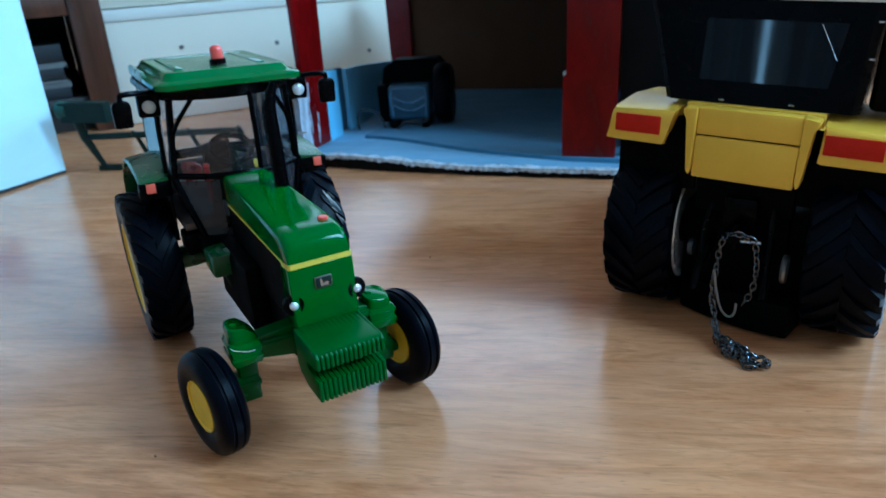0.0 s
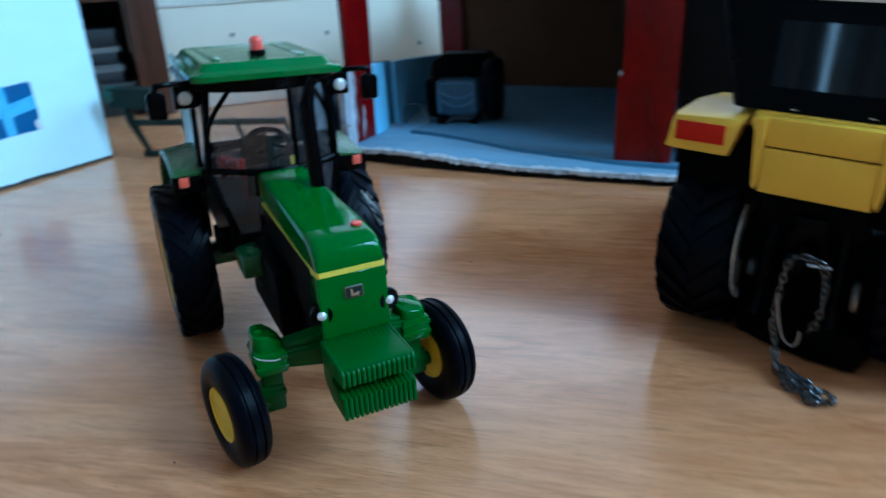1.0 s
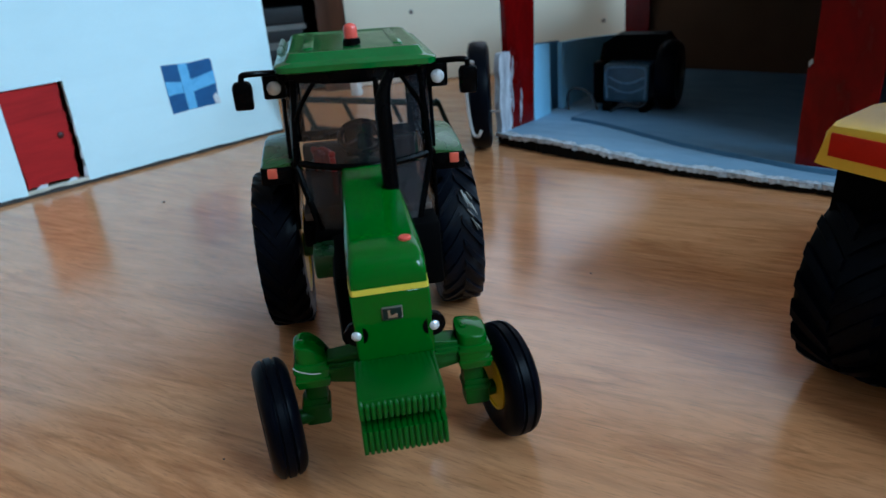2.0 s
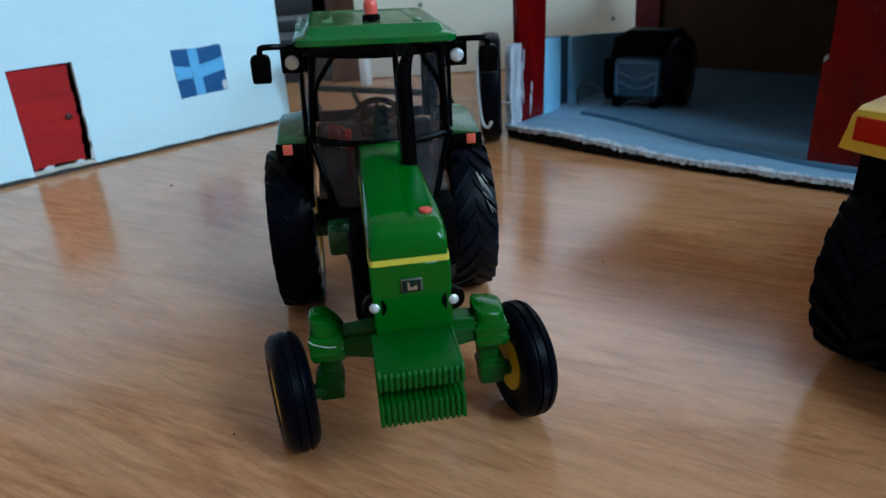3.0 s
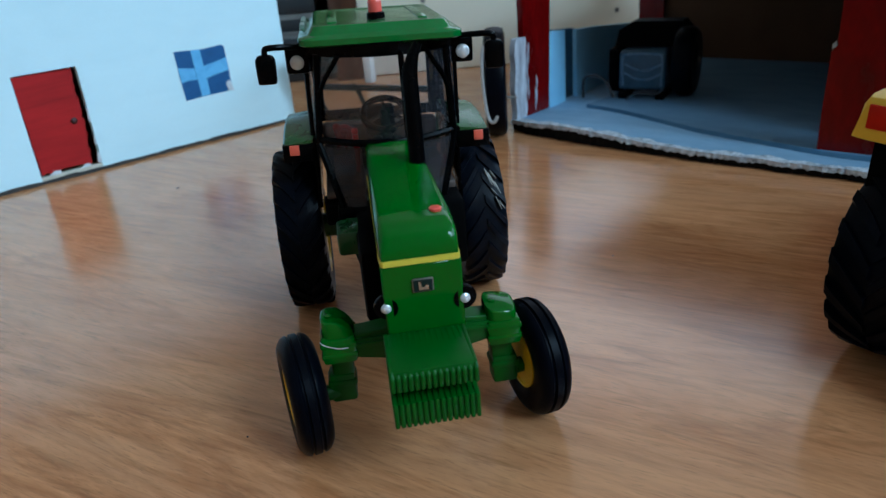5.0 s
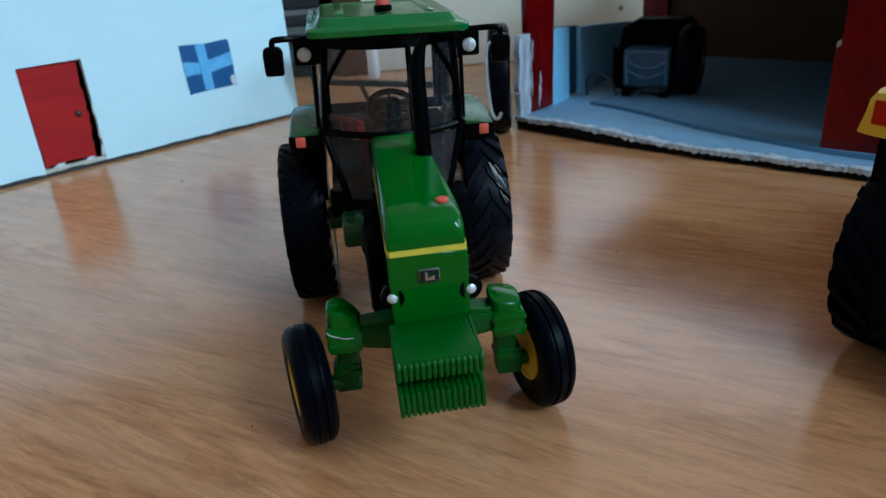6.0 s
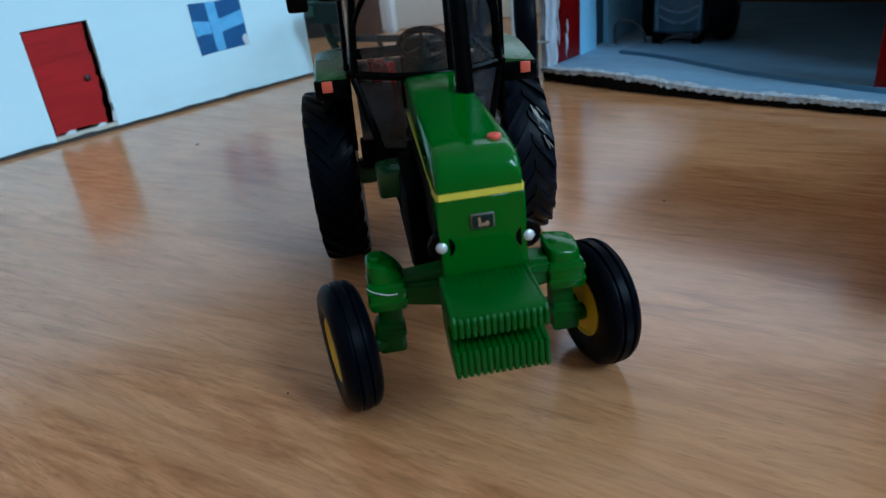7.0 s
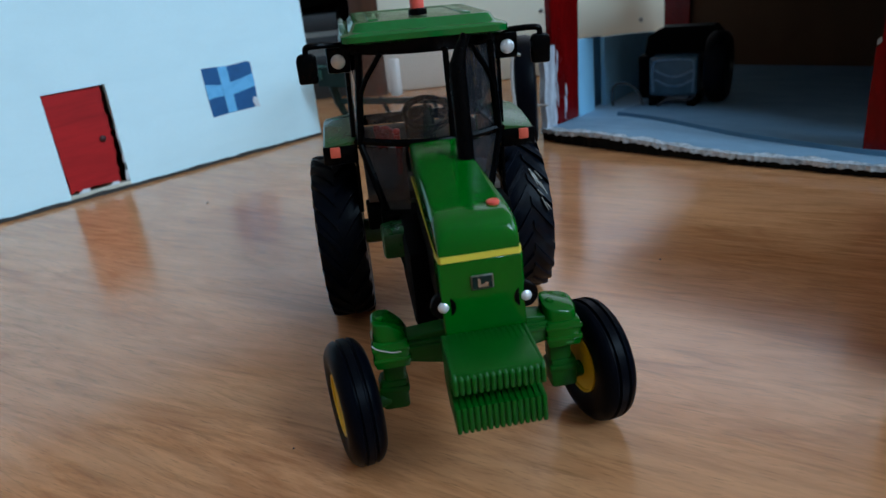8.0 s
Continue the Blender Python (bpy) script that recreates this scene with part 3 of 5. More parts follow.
    def strip(name, pts_low, pts_high, thick, mat, label=""):
        """An upright sheet of card between a foot line and a top line."""
        bm = B()
        rings = []
        for (x, y, z), (_, _, zt) in zip(pts_low, pts_high):
            rings.append([(x, y, z), (x + thick, y, z), (x + thick, y, zt), (x, y, zt)])
        loft(bm, rings)
        return part(name, bm, mat, b, label)
    def wall_line(y):
        return 1.5 - 26.0 * (y - 2) / 196

    def wall_top(y):
        return 54 - 0.102 * (y - 2)
    for name, ya, yb, lean_in, label in (("left_wall", 1.5, 27, 0.0, "low blue painted cardboard wall"), ("left_wall", 42, 198, 1.6, "")):
        ys = [ya + (yb - ya) * k / 6 for k in range(7)]
        strip(name, [(wall_line(y) + lean_in, y, 1.0) for y in ys], [(0, 0, wall_top(y) + rng.uniform(-0.4, 0.4)) for y in ys], 3.0, "blue", label)
    # darker backing set into the gap, painting the stripe of shade there
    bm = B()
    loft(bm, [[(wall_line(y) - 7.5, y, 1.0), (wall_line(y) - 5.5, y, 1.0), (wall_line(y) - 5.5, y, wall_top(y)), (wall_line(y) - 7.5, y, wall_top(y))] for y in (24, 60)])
    part("fold", bm, "blue_shade", b, "recessed fold of the wall, coloured darker blue as shade")
    bm = B()
    prism(bm, [(-31, 0), (225.5, 0), (225.5, 112), (-31, 112)], "y", 202, 206, 0.4, 1)
    part("back_wall", bm, "card", b)
    bm = B()
    box(bm, (222, -6, 1.5), (225.5, 201.7, 112), 0.4)
    part("right_wall", bm, "card", b)
    # roof out of view, sized to darken the inside yet let light reach the cabinet
    bm = B()
    box(bm, (4, 4, 112.2), (250, 206, 116), 0.5)
    part("roof", bm, "card", b, "unseen flat brown card roof shading the barn")
    # red card post standing in line with the low wall, its front end torn to bare white card
    bm = B()
    prism(bm, [(-25.0, 6.2), (0.8, 6.2), (3.0, 60), (5.6, 112), (-27.5, 112), (-26.5, 60), (-25.4, 30)], "x", 0.6, 4.7, 0.4, 1)
    p = part("post", bm, "red_gloss", b, "dark red painted card post, torn white along its edge")
    n = 34
    bm = B()
    out = [(-36.4 + 0.7 * math.sin(k * 0.35) + rng.uniform(-0.25, 0.25) + 2.5 * max(0.0, k / n - 0.8) * 5, 6.0 + 49 * k / n) for k in range(n + 1)]
    inn = [(-24.6 + 0.6 * math.sin(k * 0.7) + rng.uniform(-0.35, 0.35), 55 - 49 * k / n) for k in range(n + 1)]
    prism(bm, out + inn, "x", 1.0, 4.9)
    part("bare_edge", bm, "card_bare", p, "bare whitish torn card edge")
    for y, z, w, hh in ((-14.0, 12, 1.3, 12), (-13.2, 21, 0.8, 10), (-15.0, 8, 0.5, 8), (-22.8, 16, 0.8, 16), (-22.2, 36, 0.7, 14), (-23.6, 27, 0.6, 20), (-21.6, 44, 0.5, 8)):
        bm = B()
        k2 = 9
        ring = [(y + w * (0.5 + rng.random()) * math.cos(6.283 * k / k2), z + hh / 2 + hh / 2 * (0.6 + 0.5 * rng.random()) * math.sin(6.283 * k / k2)) for k in range(k2)]
        prism(bm, ring, "x", 4.69, 4.85 + rng.uniform(0, 0.15))
        part("paint_chip", bm, "card_bare", p)
    bm = B()
    prism(bm, [(174.5, 5.8), (205, 5.8), (206, 60), (207, 112), (177.5, 112), (178.0, 56), (175.2, 54), (174.8, 30)], "y", -31.0, -27.0, 0.4, 1)
    p = part("post", bm, "red_gloss", b, "broad dark red painted card post")
    bm = B()
    prism(bm, [(175.6, 54.6), (177.4, 56.2), (177.0, 58.4), (175.4, 57.0)], "y", -31.2, -30.8)
    part("paint_chip", bm, "scuff", p)
    # added panel, coloured black to stand in for the dark beyond the barn
    bm = B()
    box(bm, (207.6, -27.0, 4.0), (330, -23.0, 112), 0.4)
    part("filler_panel", bm, "card_black", b, "added black panel standing in for the dark beside the post")
    bm = B()
    prism(bm, [(-29, 2.6), (-8, 2.6), (-7, 90), (-6, 112), (-31, 112), (-30, 90)], "y", 196.5, 200.2, 0.4, 1)
    part("post", bm, "red_gloss", b)


barn()


# ---- green toy tractor: x across, front towards -y ----
def big_tyre(R, r_rim, half, lugs, lug_h, sweep, mat, wheel, width=2.3):
    """Tractor tyre with two rows of slanting lugs."""
    bm = B()
    r0 = R - lug_h
    h = half
    prof = [(r_rim, -h * 0.80), (r_rim + 0.8, -h * 0.92), (r_rim + (r0 - r_rim) * 0.45, -h * 1.02), (r0 - 1.6, -h * 0.97), (r0 - 0.4, -h * 0.80), (r0, -h * 0.4), (r0 + 0.15, 0)]
    prof += [(r, -x) for r, x in prof[-2::-1]]
    prof += [(r_rim - 0.8, h * 0.6), (r_rim - 0.8, -h * 0.6)]
    lathe(bm, prof, 48, closed=True)
    tyre = part("tyre", bm, mat, wheel)
    for side in (-1, 1):
        bm = B()
        rings = []
        for f in (0.0, 0.35, 0.7, 0.9, 0.985):
            x = side * (0.25 + f * (h * 0.97))
            w = sweep * f ** 0.9
            rt = R if f < 0.85 else R - (0.4 if f < 0.95 else 2.4)
            rb = r0 - 0.6 if f < 0.85 else r0 - (1.4 if f < 0.95 else 3.6)
            da = width / 2 / R
            rings.append([(x, rr * math.cos(w + a), rr * math.sin(w + a)) for rr, a in ((rb, -da * 1.35), (rt, -da), (rt, da), (rb, da * 1.35))])
        loft(bm, rings)
        first = None
        for k in range(lugs):
            m = Matrix.Rotation(2 * math.pi * (k + (0.5 if side > 0 else 0)) / lugs, 4, "X")
            if first is None:
                first = part("tread_lug", bm, mat, wheel, m=m)
            else:
                again(first, wheel, m)
    return tyre


def rear_wheel(parent, x, y, outer, mat):
    wheel = new("rear_wheel")
    wheel.parent, wheel.matrix_basis = parent, at(x, y, 27, 0, 0, 0 if outer > 0 else 180)
    big_tyre(27.0, 16.2, 7.3, 22, 0.95, 0.36, mat, wheel)
    bm = B()
    lathe(bm, [(16.3, 6.4), (16.6, 7.0), (15.6, 7.1), (14.6, 5.6), (13.6, 4.0), (12.6, 2.6), (9.0, 2.2), (7.4, 3.0), (5.4, 3.4), (5.2, 5.4), (3.6, 5.8), (0.0, 5.9)], 40)
    lathe(bm, [(16.3, -6.4), (16.6, -7.0), (15.6, -7.1), (14.6, -5.6), (13.0, -3.0), (9.0, -2.0), (0.0, -1.8)], 40)
    part("rim", bm, "yellow_rim", wheel, "yellow dished rim")
    nut = None
    for k in range(8):
        w = 2 * math.pi * k / 8
        m = at(2.2, 10.4 * math.cos(w), 10.4 * math.sin(w))
        if nut is None:
            bm = B()
            lathe(bm, [(0.0, 0.9), (0.8, 0.8), (0.9, 0.0)], 6)
            nut = part("wheel_nut", bm, "yellow_rim", wheel, m=m)
        else:
            again(nut, wheel, m)
    return wheel


def front_wheel(parent, x, y, outer, steer):
    wheel = new("front_wheel")
    wheel.parent, wheel.matrix_basis = parent, at(x, y, FRONT_R, 0, 0, steer + (0 if outer > 0 else 180))
    R = FRONT_R
    prof = [(7.4, -3.2), (8.0, -3.8), (10.5, -4.4), (12.6, -4.3), (13.6, -3.8), (R - 0.6, -3.0), (R - 0.2, -2.2), (R - 0.1, -1.7), (R - 0.6, -1.35), (R - 0.6, -1.05), (R + 0.0, -0.8)]
    prof += [(r, -v) for r, v in prof[::-1]] + [(6.8, 3.0), (6.8, -3.0)]
    bm = B()
    lathe(bm, prof, 48, closed=True)
    part("tyre", bm, "rubber", wheel)
    bm = B()
    lathe(bm, [(7.5, 3.4), (7.5, 3.9), (7.0, 3.8), (6.5, 2.6), (6.0, 1.9), (3.4, 1.9), (3.0, 2.6), (2.6, 3.2), (0.0, 3.5)], 32)
    lathe(bm, [(7.5, -3.4), (7.5, -3.9), (7.0, -3.8), (6.5, -2.6), (5.6, -1.8), (0.0, -1.6)], 32)
    part("rim", bm, "yellow_rim", wheel, "yellow front rim")
    return wheel


FRONT_R = 15.15
STEER = 11.0


def green_tractor():
    T = thing("green_toy_tractor", "green model farm tractor with yellow wheels and glazed cab", "toy tractor")
    # bonnet: one lofted shell, high cowl at the rear, rounded nose
    bm = B()

    def section(y, half, zt, zb, rnd):
        a = []
        for k in range(5):
            w = math.pi / 2 * k / 4
            a.append((half - rnd + rnd * math.cos(w), zt - rnd + rnd * math.sin(w)))
        pts = [(half, zb)] + a + [(0.0, zt + 0.25)] + [(-x, z) for x, z in a[::-1]] + [(-half, zb)]
        return [(x, y, z) for x, z in pts]
    loft(bm, [section(-12.5, 7.4, 62.8, 54.6, 1.6), section(-28, 7.7, 62.8, 54.6, 1.6), section(-32, 7.8, 62.4, 54.6, 1.6), section(-50, 8.3, 61.9, 54.5, 1.7),
              section(-66, 8.6, 61.5, 54.5, 1.9), section(-71.5, 8.6, 61.2, 54.5, 2.1), section(-74.0, 8.6, 60.7, 54.5, 2.3), section(-75.8, 8.5, 59.7, 54.5, 2.4), section(-76.8, 8.4, 58.2, 54.5, 2.0), section(-77.3, 8.3, 56.4, 54.5, 1.2), section(-77.5, 8.2, 55.0, 54.5, 0.3)])
    part("bonnet", bm, "green", T, "glossy green bonnet")
    bm = B()
    prism(bm, [(-8.7, -77.6), (8.7, -77.6), (8.8, -77.0), (8.8, -71), (-8.8, -71), (-8.8, -77.0)], "z", 36.0, 53.05, 0.3, 1)
    part("front_grille", bm, "green", T)
    bm = B()
    prism(bm, [(-8.0, -77.75), (8.2, -77.75), (8.65, -77.2), (8.85, -73), (-8.85, -73), (-8.55, -77.2)], "z", 53.1, 54.42)
    for q in (-1, 1):
        prism(bm, [(q * 8.4, -73), (q * 8.78, -73), (q * 8.0, -16), (q * 7.6, -16)], "z", 53.85, 54.42)
    part("stripe", bm, "yellow_line", T, "bright yellow stripe round the bonnet")
    bm = B()
    prism(bm, [(-8.4, -70.9), (8.4, -70.9), (7.5, -14), (-7.5, -14)], "z", 36.0, 53.8, 0.4, 1)
    part("engine_panel", bm, "black_dull", T)
    bm = B()
    box(bm, (-6.6, -74, 21), (6.6, 8, 35.9), 1.0)
    box(bm, (-5.0, 8.1, 21), (5.0, 34, 40), 1.2)
    part("chassis", bm, "black_dull", T)
    bm = B()
    box(bm, (-13.0, -46, 22), (-6.7, -9, 43.5), 2.0)
    part("engine_sump", bm, "black_dull", T)
    # cap, badge, headlights
    bm = B()
    lathe(bm, [(1.4, 0.0), (1.45, 0.6), (1.2, 0.85), (0.0, 0.9)], 20, upright(5.1, -68.8, 61.3))
    part("radiator_cap", bm, "orange", T, "small red cap")
    badge = B()
    box(badge, (-2.35, -78.15, 46.5), (2.35, -77.6, 49.75), 0.3)
    badge = part("badge", badge, "steel", T, "black and silver badge")
    bm = B()
    box(bm, (-2.08, -78.3, 46.78), (2.08, -78.1, 49.47), 0.15, 1)
    part("badge_field", bm, "green_dark", badge)
    bm = B()
    prism(bm, [(-0.95, 47.15), (1.15, 47.15), (1.2, 48.0), (0.6, 48.3), (0.3, 47.8), (-0.35, 47.75), (-0.45, 49.1), (-0.95, 49.1)], "y", -78.42, -78.28)
    part("badge_mark", bm, "silver", badge)
    for s in (-1, 1):
        bm = B()
        lathe(bm, [(0.0, -3.2), (1.9, -3.0), (2.7, -1.2), (2.85, 0.5), (2.6, 1.0), (1.4, 1.0)], 20, facing(0.3 + s * 8.6, -76.4, 43.3, s * 8))
        lamp = part("headlight", bm, "black", T, "black round headlight with a silver lens")
        bm = B()
        lathe(bm, [(1.2, 0.6), (1.15, 1.2), (0.7, 1.6), (0.0, 1.75)], 16, facing(0.3 + s * 8.6, -76.4, 43.3, s * 8))
        part("lens", bm, "lens", lamp)
    # suitcase weights in a block
    w = B()
    prism(w, [(-93.8, 23.6), (-93.8, 29.6), (-86.0, 30.0), (-86.0, 32.2), (-94.2, 32.6), (-94.2, 35.8), (-93.2, 37.2), (-78.0, 37.5), (-78.0, 27.0), (-84, 23.6)], "x", -0.5, 0.5, 0.35, 2)
    block = new("front_weights")
    block.parent = T
    block["label"] = "ribbed green front weights"
    first = None
    for k in range(15):
        m = at(-9.4 + 17.2 * k / 14, 0, 0)
        if first is None:
            first = part("weight", w, "green_matt", block, m=m)
        else:
            again(first, block, m)
    bm = B()
    box(bm, (-9.7, -93.7, 33.0), (8.1, -77.8, 37.38), 1.0)
    box(bm, (-9.6, -85.6, 24.5), (8.0, -77.9, 33.1), 0.4)
    box(bm, (-9.6, -93.35, 24.0), (8.0, -85.7, 29.2), 0.4)
    part("carrier", bm, "green_matt", block)
    # front axle
    axle = new("front_axle")
    axle.parent = T
    bm = B()
    prism(bm, [(-19, 25.6), (-6, 23.0), (6, 23.0), (19, 25.6), (19, 31.4), (6, 32.4), (-6, 32.4), (-19, 31.4)], "y", -66, -60.5, 0.6)
    box(bm, (-17, -66.9, 25.8), (17, -65.7, 30.6), 0.5)
    box(bm, (-17, -67.5, 28.6), (17, -66.5, 29.8), 0.3)
    part("beam", bm, "green_matt", axle)
    for s in (-1, 1):
        bm = B()
        # swivel housing: flat ribbed block, rounded hood, spindle below
        box(bm, (s * 20.4 - 4.0, -68.0, 25.2), (s * 20.4 + 4.2, -58.0, 32.0), 0.9)
        box(bm, (s * 20.4 - 4.2, -68.2, 26.6), (s * 20.4 + 4.4, -57.8, 28.2), 0.5)
        box(bm, (s * 20.4 - 4.25, -68.2, 29.6), (s * 20.4 + 4.4, -57.8, 31.0), 0.5)
        rows = []
        for grow, z, slope in ((1.0, 31.2, 0.0), (1.0, 32.0, 0.1), (0.98, 35.2, 0.9), (0.93, 35.9, 1.0), (0.84, 36.1, 1.0)):
            rows.append([])
            for k in range(28):
                w = 2 * math.pi * k / 28
                cx, cy = math.cos(w), math.sin(w)
                x, y = 4.0 * grow * math.copysign(abs(cx) ** 0.55, cx), 4.7 * grow * math.copysign(abs(cy) ** 0.65, cy)
                drop = max(0.0, x + 0.2) * 0.85 if s < 0 else 0.16 * (x + 3.5) + 0.20 * max(0.0, 1.0 - y)
                rows[-1].append((s * 20.2 + x, -62.8 + y, z - slope * drop))
        loft(bm, rows)
        lathe(bm, [(1.0, 0.0), (0.95, 0.5), (0.5, 0.7), (0.0, 0.7)], 12, upright(s * 20.2 - 1.8, -63.2, 35.8 if s < 0 else 35.2))
        kn = part("steering_knuckle", bm, "green", axle, m=at(0, 0, 0) if s < 0 else at(-1.0, 0, -1.5))
        bm = B()
        tube(bm, [(s * 21, -63, FRONT_R), (s * 27, -63 + (1.5 if s > 0 else -1.5), FRONT_R)], 2.0, 12)
        box(bm, (s * 20.8 - 3.2, -65.2, 12.6), (s * 20.8 + 3.2, -59.4, 20.4), 0.9)
        box(bm, (s * 20.8 - 3.6, -65.6, 17.0), (s * 20.8 + 3.6, -58.8, 19.0), 0.7)
        box(bm, (s * 20.2 - 2.7, -64.8, 19.6), (s * 20.2 + 2.7, -59.8, 25.6), 0.9)
        part("spindle", bm, "green_matt", kn)
    bm = B()
    tube(bm, bend([(-24.5, -67.9, 31.9), (-23.6, -68.3, 31.0), (-21.6, -68.5, 30.3), (-20.0, -68.5, 29.7), (-18.2, -68.2, 29.6)]), 0.1, 6)
    part("moulding_flash", bm, "frame", axle, "thin white scratch")
    a = radians(STEER)
    front_wheel(T, -22.8 - 8.0 * math.cos(a), -61.0 - 8.0 * math.sin(a), -1, STEER + 1)
    front_wheel(T, 20.2 + 8.0 * math.cos(a), -62.6 + 8.0 * math.sin(a), 1, STEER)
    # battery box and steps
    bm = B()
    box(bm, (-18.4, -29, 35.6), (-8.6, -17, 43.0), 1.2)
    part("battery_box", bm, "green_dull", T)
    bm = B()
    prism(bm, [(-14.6, 36.2), (-8.6, 36.2), (-7.0, 22), (-11.0, 21)], "y", -24, -18, 0.5)
    part("battery_bracket", bm, "green_dark", T)
    bm = B()
    box(bm, (-17.5, -15.5, 38), (-6, -6, 43.6), 0.6)
    box(bm, (-21.4, -5.9, 36.5), (-9, 4, 43.6), 0.8)
    part("cab_step", bm, "black_dull", T)
    bm = B()
    box(bm, (6.7, -15.0, 22), (20.5, 4, 43.6), 1.6)
    part("fuel_tank", bm, "black_dull", T)
    # rear axle, wheels
    bm = B()
    tube(bm, [(-27, 21, 27), (27, 21, 27)], 4.2, 16)
    box(bm, (-9, 10, 20), (9, 34, 36), 1.2)
    part("rear_axle", bm, "green_dull", T)
    rear_wheel(T, -30.3, 21.0, -1, "rubber")
    right = rear_wheel(T, 28.7, 21.0, 1, "rubber_sheen")
    for w0, x0, l, wd in ((2.34, 1.4, 6.0, 0.45), (2.40, 2.3, 5.0, 0.5), (2.37, 3.0, 3.0, 0.25), (2.52, 3.8, 4.2, 0.42), (2.60, 2.6, 2.4, 0.3), (2.70, 3.6, 4.4, 0.26), (2.76, 4.6, 2.6, 0.3)):
        bm = B()
        rings = []
        for k in range(6):
            f = k / 5
            w = w0 + f * l / 27
            x = x0 + 1.6 * f
            hw = wd * (0.35 + 0.65 * math.sin(math.pi * min(1, f + 0.12))) * 0.6
            rings.append([(x + o, rr * math.cos(w), rr * math.sin(w)) for rr, o in ((26.2, -hw), (27.12, -hw), (27.12, hw), (26.2, hw))])
        loft(bm, rings)
        part("scuff_mark", bm, "scuff", right)
    # fenders, cab and roof sit a little askew on the chassis
    askew = Matrix.Translation((0.0005, 0, 0.075)) @ Matrix.Rotation(radians(1.7), 4, "Y") @ Matrix.Translation((0, 0, -0.075))
    for s in (-1, 1):
        bm = B()
        rings = []
        for y, z in ((-1.5, 60.0), (0.5, 60.6), (6, 61.6), (14, 62.6), (24, 62.8), (34, 61.6), (42, 58.0), (48, 52.0), (51, 44.0)):
            rings.append([(s * 21.4, y, z), (s * 31.0, y, z), (s * 31.4, y, z + 0.6), (s * 30.8, y, z + 1.3), (s * 21.4, y, z + 2.6)])
        loft(bm, rings)
        f = part("fender", bm, "green_dull", T, "dull green rear fender", askew)
        bm = B()
        box(bm, (min(s * 21.5, s * 31.6), -2.0, 56.0), (max(s * 21.5, s * 31.6), 0.6, 61.4), 0.5)
        box(bm, (min(s * 21.6, s * 22.6), 0.0, 40), (max(s * 21.6, s * 22.6), 40, 59.8), 0.3)
        part("fender_front", bm, "black", f)
        bm = B()
        box(bm, (s * 28 - 1.45, -2.7, 58.2), (s * 28 + 1.45, -1.9, 61.3), 0.25)
        part("marker_light", bm, "marker", f, "small orange-red marker light")
    # cab
    cab = new("cab")
    cab.parent, cab.matrix_basis = T, askew
    cab["label"] = "black framed cab with clear tinted panes"

    def bow(x, deep):
        """Plan of the bowed windscreen."""
        return -13.0 + deep * (x / 19.5) ** 2
    xs = [-20.5 + 41 * k / 16 for k in range(17)]
    bm = B()
    tube(bm, [(x, bow(x, 9.5), 62.6) for x in xs], 1.05, 8)
    part("lower_bar", bm, "black", cab)
    bm = B()
    rings = []
    for x in xs:
        y = bow(x, 9.0) + 0.6
        rings.append([(x, y, 86.8), (x, y + 2.4, 86.8), (x, y + 2.4, 91.0), (x, y - 0.8, 91.0), (x, y - 0.8, 88.6)])
    loft(bm, rings)
    part("header", bm, "black", cab)
    for s in (-1, 1):
        bm = B()
        tube(bm, [(s * 20.4, -3.2, 61.5), (s * 19.4, -3.6, 75), (s * 18.2, -4.2, 87.5)], 1.15, 8)
        part("front_pillar", bm, "black", cab)
        bm = B()
        tube(bm, bend([(s * 19.4, -3.8, 73.5), (s * 18.2, -5.0, 78.5), (s * 12.6, -9.6, 87.2)], 6), 0.75, 8)
        part("corner_brace", bm, "black", cab)
        bm = B()
        tube(bm, [(s * 22.0, 1.5, 62), (s * 21.6, 1.5, 88)], 1.0, 8)
        part("door_pillar", bm, "black", cab)
        bm = B()
        box(bm, (min(s * 18.4, s * 21.6), 40.0, 60), (max(s * 18.4, s * 21.6), 42.4, 88), 0.6)
        part("rear_pillar", bm, "black", cab)
        bm = B()
        tube(bm, [(s * 21.8, -2.5, 88.6), (s * 21.8, 40.5, 88.6)], 1.6, 8)
        part("roof_rail", bm, "black", cab)
        bm = B()
        tube(bm, [(s * 21.4, -2.5, 62.2), (s * 21.4, 40.5, 62.2)], 1.0, 8)
        part("side_rail", bm, "black", cab)
        # lower pillar down to the step, with a smoked footwell pane
        bm = B()
        tube(bm, [(s * 20.4, -3.4, 61.5), (s * 15.0, -10.0, 42.5)], 1.1, 8)
        part("footwell_pillar", bm, "black", cab)
        bm = B()
        loft(bm, [[(s * 19.2, -4.4, 61), (s * 8.2, -11.0, 61), (s * 8.2, -10.6, 61), (s * 19.2, -4.0, 61)], [(s * 14.2, -10.4, 43), (s * 8.2, -12.6, 43), (s * 8.2, -12.2, 43), (s * 14.2, -10.0, 43)]])
        part("footwell_pane", bm, "glass_dark", cab, "smoked lower pane")
        bm = B()
        box(bm, (min(s * 21.2, s * 21.5), 2.6, 63.2), (max(s * 21.2, s * 21.5), 39.8, 87.0))
        part("side_pane", bm, "glass_clean", cab)
        bm = B()
        loft(bm, [[(s * 20.2, -2.4, 63), (s * 21.8, 0.6, 63), (s * 21.5, 0.7, 63), (s * 19.9, -2.3, 63)], [(s * 18.6, -3.0, 87), (s * 21.4, 0.6, 87), (s * 21.1, 0.7, 87), (s * 18.3, -2.9, 87)]])
        part("quarter_pane", bm, "glass", cab)
        # work lamp on its bracket under the roof
        bm = B()
